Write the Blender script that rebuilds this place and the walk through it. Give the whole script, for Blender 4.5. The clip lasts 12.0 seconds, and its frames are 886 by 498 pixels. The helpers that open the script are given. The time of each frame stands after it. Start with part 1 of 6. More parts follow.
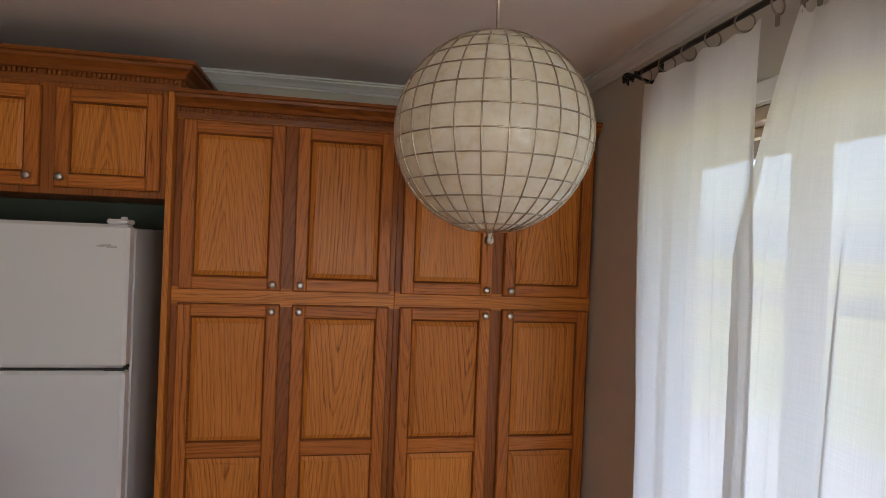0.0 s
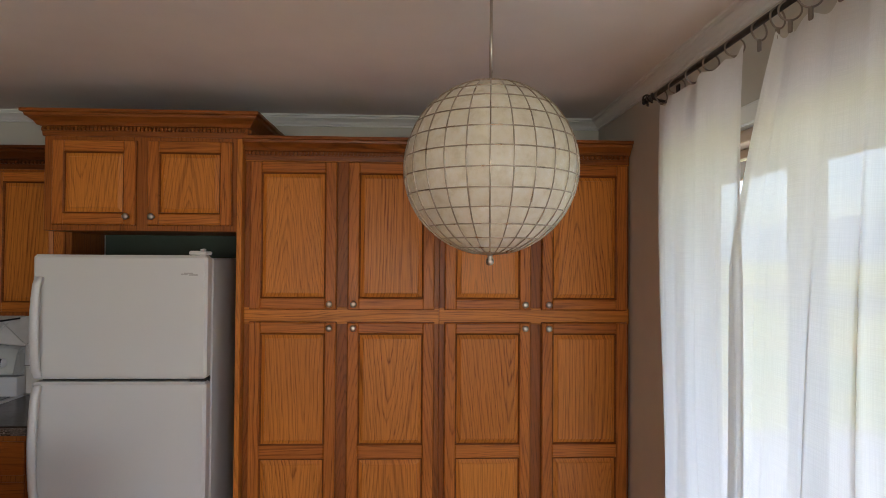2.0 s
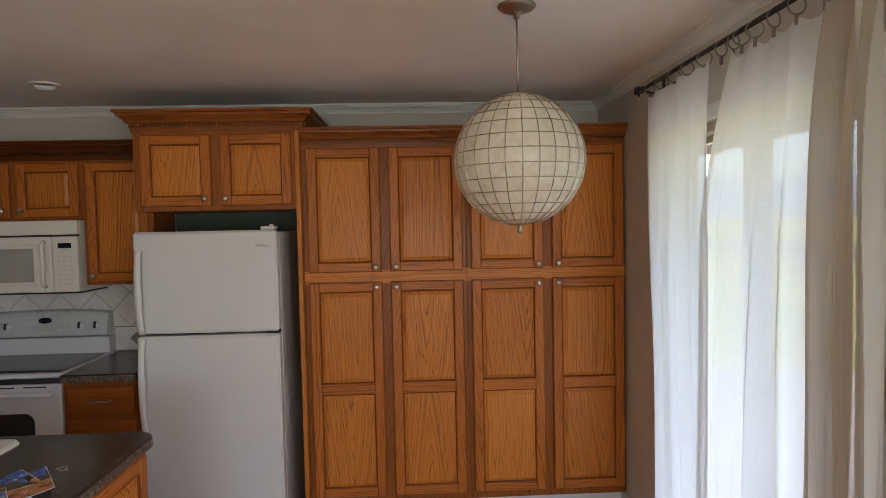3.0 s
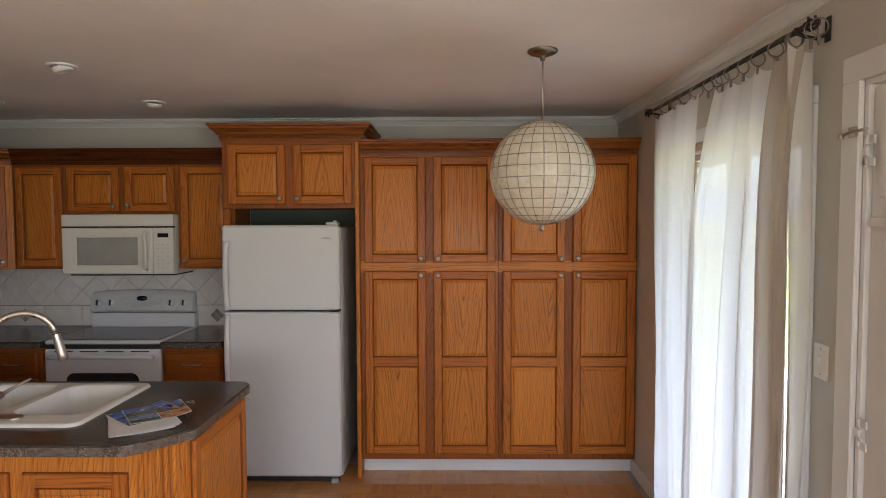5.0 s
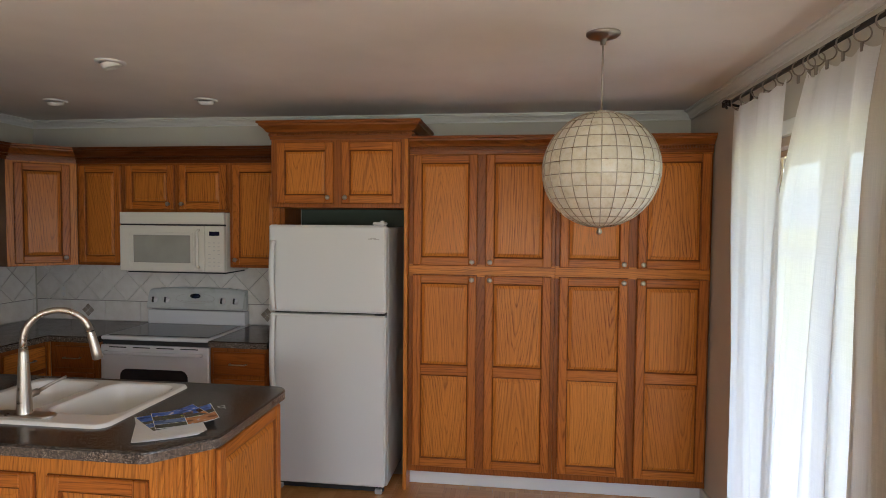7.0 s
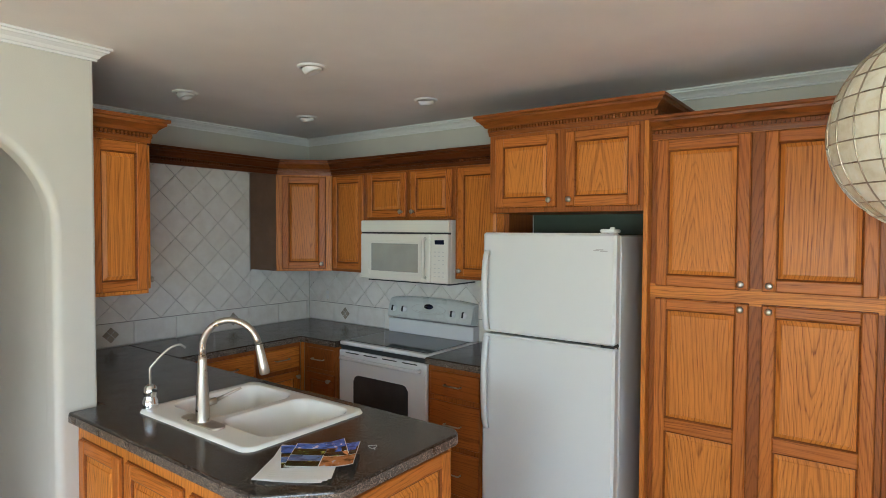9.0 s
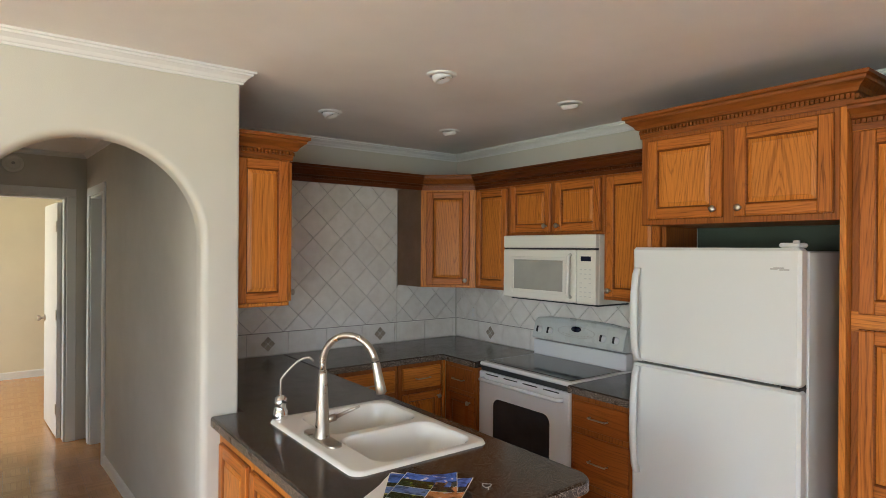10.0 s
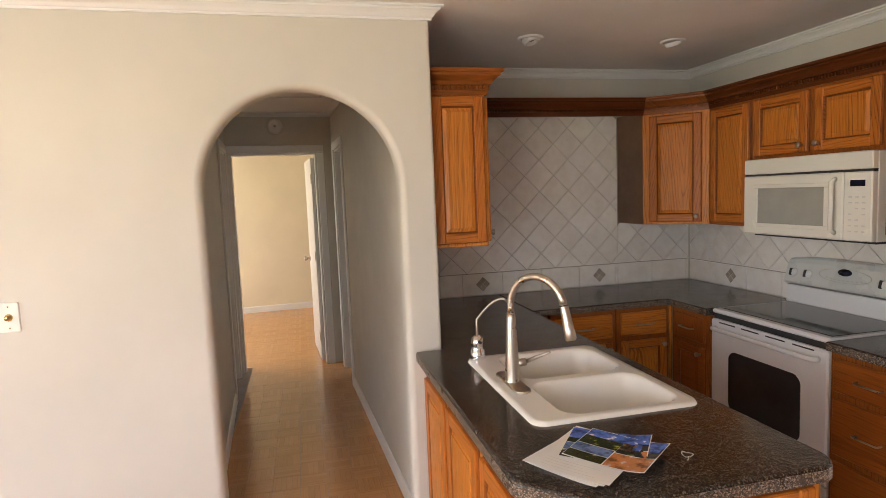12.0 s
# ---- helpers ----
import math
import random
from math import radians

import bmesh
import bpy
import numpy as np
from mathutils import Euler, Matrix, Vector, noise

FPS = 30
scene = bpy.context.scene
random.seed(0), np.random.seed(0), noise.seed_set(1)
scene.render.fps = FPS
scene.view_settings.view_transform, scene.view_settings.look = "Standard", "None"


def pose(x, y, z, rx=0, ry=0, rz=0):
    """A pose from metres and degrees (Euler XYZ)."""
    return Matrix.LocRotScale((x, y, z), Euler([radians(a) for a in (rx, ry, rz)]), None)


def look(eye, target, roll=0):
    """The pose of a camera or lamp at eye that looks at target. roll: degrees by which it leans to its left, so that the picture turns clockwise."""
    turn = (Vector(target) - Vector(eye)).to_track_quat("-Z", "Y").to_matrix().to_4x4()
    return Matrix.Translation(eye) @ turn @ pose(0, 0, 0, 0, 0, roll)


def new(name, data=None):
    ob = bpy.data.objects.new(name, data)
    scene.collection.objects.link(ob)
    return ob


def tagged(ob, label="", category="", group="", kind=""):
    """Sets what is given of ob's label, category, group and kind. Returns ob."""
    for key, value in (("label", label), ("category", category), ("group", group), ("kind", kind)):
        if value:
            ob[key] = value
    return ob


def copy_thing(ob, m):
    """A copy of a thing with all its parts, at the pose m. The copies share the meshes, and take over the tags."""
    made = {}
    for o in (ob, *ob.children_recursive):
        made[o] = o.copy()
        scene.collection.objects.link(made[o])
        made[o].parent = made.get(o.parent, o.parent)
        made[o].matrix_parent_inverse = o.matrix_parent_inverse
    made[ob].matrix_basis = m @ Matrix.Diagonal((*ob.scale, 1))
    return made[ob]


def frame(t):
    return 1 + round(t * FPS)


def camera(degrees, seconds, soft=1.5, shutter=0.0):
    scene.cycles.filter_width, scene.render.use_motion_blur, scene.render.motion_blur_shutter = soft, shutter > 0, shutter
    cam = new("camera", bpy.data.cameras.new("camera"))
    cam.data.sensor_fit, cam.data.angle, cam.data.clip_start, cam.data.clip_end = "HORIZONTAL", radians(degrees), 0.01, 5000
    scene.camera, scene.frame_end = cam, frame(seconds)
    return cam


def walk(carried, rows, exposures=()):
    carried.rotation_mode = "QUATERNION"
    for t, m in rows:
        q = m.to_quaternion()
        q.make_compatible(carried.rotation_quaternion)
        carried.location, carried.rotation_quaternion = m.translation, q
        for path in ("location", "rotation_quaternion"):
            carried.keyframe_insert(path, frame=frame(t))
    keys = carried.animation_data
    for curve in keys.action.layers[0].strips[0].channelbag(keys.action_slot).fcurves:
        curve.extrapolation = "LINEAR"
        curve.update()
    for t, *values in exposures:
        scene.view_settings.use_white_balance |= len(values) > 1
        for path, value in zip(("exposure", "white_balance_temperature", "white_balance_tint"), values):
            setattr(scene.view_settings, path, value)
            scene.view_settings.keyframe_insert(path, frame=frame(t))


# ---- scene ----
cam = camera(74.5, 12.0, 0.5)
PATH = [
    (0, (-0.044, 0.518, 1.626), (0.317, 2.485, 1.615), 2.3),
    (0.5, (0.055, 0.488, 1.62), (0.262, 2.477, 1.646), 1.3),
    (1, (0.113, 0.47, 1.625), (0.345, 2.455, 1.677), 0.3),
    (1.5, (0.148, 0.404, 1.634), (0.211, 2.402, 1.696), -0.6),
    (2, (0.12, 0.297, 1.648), (0.198, 2.295, 1.683), 0.4),
    (2.5, (-0.012, 0.076, 1.658), (0.269, 2.055, 1.61), 1.1),
    (3, (-0.056, -0.222, 1.673), (0.027, 1.775, 1.584), -1.2),
    (3.2, (0.001, -0.296, 1.625), (-0.027, 1.703, 1.578), 0.1),
    (4.8, (-0.093, -0.744, 1.675), (-0.123, 1.253, 1.572), -0.2),
    (5, (-0.101, -0.769, 1.675), (-0.128, 1.229, 1.582), -0.2),
    (5.5, (-0.118, -0.785, 1.679), (-0.158, 1.213, 1.595), -0.6),
    (6, (-0.124, -0.767, 1.677), (-0.11, 1.231, 1.592), -0.3),
    (6.5, (-0.09, -0.7, 1.661), (-0.127, 1.296, 1.544), -0.9),
    (7, (-0.021, -0.56, 1.668), (-0.273, 1.422, 1.583), 0.5),
    (7.2, (0.015, -0.489, 1.667), (-0.43, 1.459, 1.61), 1.2),
    (8.8, (0.142, 0.111, 1.66), (-0.908, 1.811, 1.577), -0.8),
    (9, (0.177, 0.195, 1.667), (-1.018, 1.798, 1.603), 0.3),
    (9.5, (0.218, 0.337, 1.655), (-1.242, 1.704, 1.613), 0.7),
    (10, (0.141, 0.46, 1.647), (-1.457, 1.663, 1.644), 0.4),
    (10.5, (0.067, 0.58, 1.631), (-1.545, 1.764, 1.611), -0.1),
    (11, (0.092, 0.675, 1.629), (-1.715, 1.53, 1.566), -0.2),
    (11.5, (0.077, 0.723, 1.617), (-1.804, 1.371, 1.416), -0.2),
    (12, (0.068, 0.716, 1.619), (-1.869, 1.176, 1.429), -2.3),
]
EXPOSURES = [(0.0, 1.98, 5900, 17), (0.5, 2.12, 5950, 17), (3.0, 2.18, 5850, 14), (5.0, 2.36, 5900, 15), (7.0, 2.4, 5850, 12), (9.0, 3.12, 5300, 1), (10.5, 3.18, 5900, 9), (11.0, 3.22, 6000, 11), (12.0, 3.15, 6400, 16)]
walk(cam, [(t, look(eye, target, roll)) for t, eye, target, roll in PATH], EXPOSURES)
SOUTH, SIDE, BEDROOM = 12.0, 6.0, 9.0

# ---- world, sun, large lights ----
world = bpy.data.worlds.new("sky")
scene.world = world
world.use_nodes = True
wn = world.node_tree.nodes
sky = wn.new("ShaderNodeTexSky")
sky.sky_type, sky.sun_disc = "NISHITA", False
sky.sun_elevation, sky.sun_rotation = radians(74), radians(75)
sky.air_density, sky.dust_density = 1.0, 2.0
world.node_tree.links.new(sky.outputs[0], wn["Background"].inputs[0])
wn["Background"].inputs[1].default_value = 0.15

sun = new("sun", bpy.data.lights.new("sun", "SUN"))
sun.data.energy, sun.data.angle, sun.data.color = 5.0, radians(0.5), (1.0, 0.95, 0.88)
sun.matrix_world = look((7.4, 2.0, 26), (0, 0, 0))


EAST_FACE = 1.11


def window_light(name, eye, target, w, h, watts, color):
    """Daylight standing in a window's opening."""
    lamp = new(name, bpy.data.lights.new(name, "AREA"))
    lamp.data.shape, lamp.data.size, lamp.data.size_y = "RECTANGLE", w, h
    lamp.data.energy, lamp.data.color = watts, color
    lamp.matrix_world = look(eye, target)
    return lamp


window_light("south_window_daylight", (-0.30, -5.04, 1.28), (-0.30, 0, -1.6), 2.3, 1.5, SOUTH, (1.0, 0.99, 0.97))
# fill lamp in an added, unseen side window, to brighten kitchen tiles and fridge
window_light("side_window_daylight", (EAST_FACE + 0.03, -1.05, 1.40), (-2.2, -0.3, 0.9), 1.5, 1.1, SIDE, (1.0, 0.99, 0.97))
window_light("bedroom_daylight", (-7.4, -2.44, 1.4), (-7.6, 1, 1.0), 1.6, 1.2, BEDROOM, (1.0, 0.95, 0.84))

# ---- materials ----


class Nodes:
    """A material with a few shortcuts for its nodes."""

    def __init__(self, name):
        self.mat = bpy.data.materials.new(name)
        self.mat.use_nodes = True
        self.tree = self.mat.node_tree
        self.bsdf = self.tree.nodes["Principled BSDF"]
        self.out = self.tree.nodes["Material Output"]

    def add(self, kind, operation="", blend="", dims=""):
        node = self.tree.nodes.new("ShaderNode" + kind)
        if operation:
            node.operation = operation
        if blend:
            node.data_type, node.blend_type = "RGBA", blend
        if dims:
            node.noise_dimensions = dims
        return node

    def link(self, a, b):
        self.tree.links.new(a, b)

    def put(self, socket, value):
        if isinstance(value, bpy.types.NodeSocket):
            self.link(value, socket)
        else:
            socket.default_value = value

    def math(self, op, a, b=0.0, c=0.0):
        node = self.add("Math", operation=op)
        for i, v in enumerate((a, b, c)):
            self.put(node.inputs[i], v)
        return node.outputs[0]

    def coords(self, scale=(1, 1, 1), rand=0.0, kind="Object"):
        src = self.add("TexCoord").outputs[kind]
        if rand:
            r = self.add("ObjectInfo").outputs["Random"]
            comb = self.add("CombineXYZ")
            for i, k in enumerate((1.0, 1.7, 2.9)):
                self.link(self.math("MULTIPLY", r, rand * k), comb.inputs[i])
            v = self.add("VectorMath", operation="ADD")
            self.link(src, v.inputs[0])
            self.link(comb.outputs[0], v.inputs[1])
            src = v.outputs[0]
        m = self.add("Mapping")
        m.inputs["Scale"].default_value = scale
        self.link(src, m.inputs["Vector"])
        return m.outputs[0]

    def noise(self, vec, scale, detail=3.0, rough=0.55, dist=0.0):
        n = self.add("TexNoise")
        n.inputs["Scale"].default_value, n.inputs["Detail"].default_value = scale, detail
        n.inputs["Roughness"].default_value, n.inputs["Distortion"].default_value = rough, dist
        self.link(vec, n.inputs["Vector"])
        return n.outputs[0]

    def ramp(self, fac, *stops):
        n = self.add("ValToRGB")
        els = n.color_ramp.elements
        while len(els) < len(stops):
            els.new(0.5)
        for el, (pos, col) in zip(els, stops):
            el.position = pos
            el.color = (*col, 1) if isinstance(col, tuple) else (col, col, col, 1)
        self.link(fac, n.inputs[0])
        return n.outputs[0]

    def mix(self, fac, a, b, blend="MIX"):
        n = self.add("Mix", blend=blend)
        self.put(n.inputs[0], fac)
        self.put(n.inputs[6], (*a, 1) if isinstance(a, tuple) else a)
        self.put(n.inputs[7], (*b, 1) if isinstance(b, tuple) else b)
        return n.outputs[2]

    def bump(self, height, strength, dist=0.002):
        n = self.add("Bump")
        n.inputs["Strength"].default_value, n.inputs["Distance"].default_value = strength, dist
        self.link(height, n.inputs["Height"])
        self.link(n.outputs[0], self.bsdf.inputs["Normal"])

    def done(self, color=None, rough=None, metal=None, **more):
        for key, v in (("Base Color", color), ("Roughness", rough), ("Metallic", metal), *more.items()):
            if v is not None:
                self.put(self.bsdf.inputs[key.replace("_", " ")], (*v, 1) if isinstance(v, tuple) else v)
        return self.mat


def painted(name, color, rough=0.6, grain=0.12, spread=0.06, peel=220, blotch=1.3, even=0.15):
    n = Nodes(name)
    v = n.coords()
    big = n.noise(v, blotch, 4)
    dark, light = tuple(c * (1 - spread) for c in color), tuple(min(1, c * (1 + spread)) for c in color)
    n.bump(n.noise(v, peel, 2), grain, 0.003)
    return n.done(n.ramp(big, (0.3, dark), (0.7, light)), n.ramp(n.noise(v, 9), (0.3, rough * (1 - even)), (0.7, min(1, rough * (1 + even)))))


def oak(name, along, light=(0.68, 0.245, 0.037), dark=(0.125, 0.029, 0.0045), rings=60.0):
    """Flat-sawn oak with cathedral grain, its fibres along that axis."""
    n = Nodes(name)
    rnd = n.add("ObjectInfo").outputs["Random"]
    src = n.add("SeparateXYZ")
    n.link(n.add("TexCoord").outputs["Object"], src.inputs[0])
    x, y, z = src.outputs
    across = n.math("ADD", n.math("SUBTRACT", x if along == "z" else z, n.math("MULTIPLY", n.math("SUBTRACT", rnd, 0.5), 0.2)), n.math("MULTIPLY", y, 0.7))
    g = n.math("ADD", z if along == "z" else x, n.math("MULTIPLY", rnd, 5.0))
    warp_v = n.add("CombineXYZ")
    n.link(n.math("MULTIPLY", across, 5.0), warp_v.inputs[0])
    n.link(n.math("MULTIPLY", g, 1.5), warp_v.inputs[1])
    n.link(n.math("MULTIPLY", rnd, 31.0), warp_v.inputs[2])
    warp = n.math("SUBTRACT", n.noise(warp_v.outputs[0], 1.0, 2), 0.5)
    jag_v = n.add("CombineXYZ")
    n.link(n.math("MULTIPLY", across, 75.0), jag_v.inputs[0])
    n.link(n.math("MULTIPLY", g, 5.0), jag_v.inputs[1])
    n.link(n.math("MULTIPLY", rnd, 23.0), jag_v.inputs[2])
    jag = n.math("SUBTRACT", n.noise(jag_v.outputs[0], 1.0, 2), 0.5)
    # the saw's cut through the cone of the rings: nested hyperbolas, steeper in some boards
    slope = n.math("MULTIPLY", n.math("SINE", n.math("MULTIPLY", rnd, 40.0)), 0.19 if along == "z" else 0.05)
    u = n.math("ADD", across, n.math("MULTIPLY", warp, 0.05))
    cone = n.math("SQRT", n.math("ADD", n.math("MULTIPLY", u, u), 0.0002))
    f = n.math("ADD", n.math("SUBTRACT", cone, n.math("MULTIPLY", g, slope)), n.math("ADD", n.math("MULTIPLY", warp, 0.03), n.math("MULTIPLY", jag, 0.014)))
    uneven = n.add("CombineXYZ")
    n.link(n.math("MULTIPLY", f, 22.0), uneven.inputs[0])
    n.link(n.math("MULTIPLY", rnd, 41.0), uneven.inputs[1])
    f = n.math("ADD", f, n.math("MULTIPLY", n.math("SUBTRACT", n.noise(uneven.outputs[0], 1.0, 2), 0.5), 0.06))
    tooth = n.math("FRACT", n.math("MULTIPLY", f, rings))
    band = n.ramp(tooth, (0.0, 0.1), (0.3, 0.0), (0.60, 0.18), (0.83, 1.0), (0.97, 0.12))
    patch_v = n.add("CombineXYZ")
    n.link(n.math("MULTIPLY", across, 13.0), patch_v.inputs[0])
    n.link(n.math("MULTIPLY", g, 2.2), patch_v.inputs[1])
    n.link(n.math("MULTIPLY", rnd, 11.0), patch_v.inputs[2])
    patch = n.ramp(n.noise(patch_v.outputs[0], 1.0, 2), (0.33, 0.55), (0.62, 1.0))
    fib_v = n.add("CombineXYZ")
    n.link(n.math("MULTIPLY", across, 330.0), fib_v.inputs[0])
    n.link(n.math("MULTIPLY", g, 7.0), fib_v.inputs[1])
    n.link(n.math("MULTIPLY", rnd, 17.0), fib_v.inputs[2])
    fibre = n.noise(fib_v.outputs[0], 1.0, 2)
    pore = n.ramp(fibre, (0.40, 1.0), (0.55, 0.0))
    figure = n.math("MULTIPLY", patch, n.math("ADD", 0.60, n.math("MULTIPLY", n.math("FRACT", n.math("MULTIPLY", rnd, 7.3)), 0.40)))
    grain = n.math("MULTIPLY", n.math("MULTIPLY", band, figure), n.math("ADD", n.math("MULTIPLY", pore, 0.45), 0.55))
    tone = n.math("ADD", n.math("MULTIPLY", rnd, 0.5), n.math("MULTIPLY", warp, 0.6))
    lightish = n.mix(n.math("ADD", tone, 0.05), light, tuple(c * k for c, k in zip(light, (0.72, 0.64, 0.58))))
    col = n.mix(grain, lightish, dark)
    col = n.mix(n.math("MULTIPLY", pore, 0.22), col, dark)
    n.bump(n.math("SUBTRACT", 1.0, n.math("MULTIPLY", pore, band)), 0.3, 0.0008)
    rough = n.ramp(n.noise(n.coords(), 14, 3), (0.3, 0.3), (0.7, 0.44))
    return n.done(col, rough, Specular_IOR_Level=0.22, Coat_Weight=0.03, Coat_Roughness=0.2)


def metal(name, color, rough, brushed=0.0):
    n = Nodes(name)
    v = n.coords((1, 1, 60) if brushed else (1, 1, 1))
    if brushed:
        n.bump(n.noise(v, 40, 2), brushed, 0.0005)
    return n.done(color, n.ramp(n.noise(n.coords(), 25), (0.3, rough * 0.8), (0.7, rough * 1.25)), 1.0)


def plain(name, color, rough=0.5, spread=0.05, **more):
    n = Nodes(name)
    big = n.noise(n.coords(), 6, 4)
    dark, light = tuple(c * (1 - spread) for c in color), tuple(min(1, c * (1 + spread)) for c in color)
    return n.done(n.ramp(big, (0.3, dark), (0.7, light)), n.ramp(n.noise(n.coords(), 30), (0.3, rough * 0.85), (0.7, min(1, rough * 1.15))), **more)


def countertop(name, gain, rough):
    n = Nodes(name)
    v = n.coords()
    vor = n.add("TexVoronoi")
    vor.inputs["Scale"].default_value = 330
    n.link(v, vor.inputs["Vector"])
    sep = n.add("SeparateColor")
    n.link(vor.outputs["Color"], sep.inputs[0])
    speck = n.ramp(sep.outputs[0], (0.0, (0.012, 0.010, 0.009)), *[(p, tuple(gain * c for c in col)) for p, col in ((0.4, (0.038, 0.028, 0.021)), (0.7, (0.092, 0.066, 0.048)), (0.93, (0.22, 0.18, 0.145)))])
    col = n.mix(n.ramp(n.noise(v, 60, 4), (0.35, 0.0), (0.7, 0.4)), speck, (0.03, 0.024, 0.02))
    n.bump(n.noise(v, 300, 2), 0.06, 0.0006)
    return n.done(col, n.ramp(n.noise(v, 12, 4), (0.3, rough * 0.8), (0.7, rough * 1.25)))


def tile_glaze():
    n = Nodes("mottled_ceramic_tile")
    v = n.coords(rand=5.0)
    cloud = n.noise(v, 11, 6, 0.62)
    rnd = n.add("ObjectInfo").outputs["Random"]
    a = n.ramp(cloud, (0.3, (0.75, 0.70, 0.635)), (0.55, (0.84, 0.80, 0.74)), (0.75, (0.89, 0.86, 0.81)))
    col = n.mix(n.math("MULTIPLY", rnd, 0.15), a, (0.46, 0.42, 0.37))
    n.bump(n.noise(v, 30, 4), 0.12, 0.002)
    return n.done(col, n.ramp(cloud, (0.3, 0.32), (0.7, 0.46)))


def parquet_wood():
    n = Nodes("honey_parquet")
    src = n.add("SeparateXYZ")
    n.link(n.add("TexCoord").outputs["Object"], src.inputs[0])
    rnd = n.add("ObjectInfo").outputs["Random"]
    slat = n.math("FLOOR", n.math("MULTIPLY", src.outputs[0], 1 / 0.0304))
    wn_ = n.add("TexWhiteNoise", dims="2D")
    cv = n.add("CombineXYZ")
    n.link(n.math("ADD", slat, 0.5), cv.inputs[0])
    n.link(n.math("MULTIPLY", rnd, 97.0), cv.inputs[1])
    n.link(cv.outputs[0], wn_.inputs["Vector"])
    fv = n.add("CombineXYZ")
    n.link(n.math("MULTIPLY", src.outputs[0], 260.0), fv.inputs[0])
    n.link(n.math("MULTIPLY", src.outputs[1], 14.0), fv.inputs[1])
    n.link(n.math("MULTIPLY", rnd, 57.0), fv.inputs[2])
    fib = n.noise(fv.outputs[0], 1.0, 3)
    tone = n.math("ADD", n.math("MULTIPLY", wn_.outputs[0], 0.26), n.math("MULTIPLY", fib, 0.5))
    tone = n.math("ADD", tone, n.math("MULTIPLY", n.math("SUBTRACT", rnd, 0.5), 0.14))
    col = n.ramp(tone, (0.1, (0.46, 0.21, 0.066)), (0.45, (0.58, 0.28, 0.092)), (0.85, (0.67, 0.35, 0.13)))
    edge = n.math("FRACT", n.math("MULTIPLY", src.outputs[0], 1 / 0.0304))
    gap = n.ramp(n.math("ABSOLUTE", n.math("SUBTRACT", edge, 0.5)), (0.46, 0.0), (0.5, 0.4))
    col = n.mix(gap, col, (0.12, 0.045, 0.015))
    n.bump(n.noise(n.coords(), 90, 3), 0.08, 0.0008)
    return n.done(col, n.ramp(n.noise(n.coords(kind="Object"), 5, 4), (0.3, 0.15), (0.7, 0.27)), Coat_Weight=0.35, Coat_Roughness=0.12)


def sheer(name, color, open_share, tint=(1, 1, 1)):
    """Loosely woven linen: light passes through the threads and between them."""
    n = Nodes(name)
    src = n.add("SeparateXYZ")
    n.link(n.add("TexCoord").outputs["UV"], src.inputs[0])
    uv = n.add("CombineXYZ")
    n.link(n.math("MULTIPLY", src.outputs[0], 9.0), uv.inputs[0])
    n.link(n.math("MULTIPLY", src.outputs[1], 700.0), uv.inputs[1])
    weft = n.noise(uv.outputs[0], 1.0, 2)
    uw = n.add("CombineXYZ")
    n.link(n.math("MULTIPLY", src.outputs[0], 600.0), uw.inputs[0])
    n.link(n.math("MULTIPLY", src.outputs[1], 7.0), uw.inputs[1])
    warp = n.noise(uw.outputs[0], 1.0, 2)
    weave = n.math("MULTIPLY", weft, warp)
    thick = n.ramp(weave, (0.15, 0.9), (0.34, 1.0))
    col = n.mix(thick, tuple(c * 0.96 for c in color), color)
    diff, trans, clear = n.add("BsdfDiffuse"), n.add("BsdfTranslucent"), n.add("BsdfTransparent")
    n.link(col, diff.inputs[0])
    n.link(col, trans.inputs[0])
    clear.inputs[0].default_value = (*tint, 1)
    half, both = n.add("MixShader"), n.add("MixShader")
    half.inputs[0].default_value = 0.5
    n.link(diff.outputs[0], half.inputs[1])
    n.link(trans.outputs[0], half.inputs[2])
    n.link(n.ramp(weave, (0.16, min(1.0, open_share * 1.6)), (0.36, open_share * 0.75)), both.inputs[0])
    n.link(half.outputs[0], both.inputs[1])
    n.link(clear.outputs[0], both.inputs[2])
    n.link(both.outputs[0], n.out.inputs["Surface"])
    return n.mat


def capiz():
    n = Nodes("capiz_shell")
    v = n.coords(rand=4.0)
    cloud = n.noise(v, 30, 5, 0.65)
    rnd = n.add("ObjectInfo").outputs["Random"]
    col = n.ramp(cloud, (0.3, (0.76, 0.69, 0.52)), (0.5, (0.92, 0.87, 0.73)), (0.7, (0.96, 0.94, 0.86)))
    col = n.mix(n.math("MULTIPLY", rnd, 0.3), col, (0.78, 0.71, 0.55))
    n.put(n.bsdf.inputs["Base Color"], col)
    n.put(n.bsdf.inputs["Roughness"], n.ramp(cloud, (0.3, 0.12), (0.7, 0.3)))
    n.bump(n.noise(v, 22, 4), 0.25, 0.004)
    trans, both = n.add("BsdfTranslucent"), n.add("MixShader")
    n.link(col, trans.inputs[0])
    both.inputs[0].default_value = 0.32
    n.link(n.bsdf.outputs[0], both.inputs[1])
    n.link(trans.outputs[0], both.inputs[2])
    n.link(both.outputs[0], n.out.inputs["Surface"])
    return n.mat


def window_glass():
    n = Nodes("clear_glass")
    return n.done((0.97, 0.99, 0.98), 0.02, 0.0, Transmission_Weight=1.0, IOR=1.01)


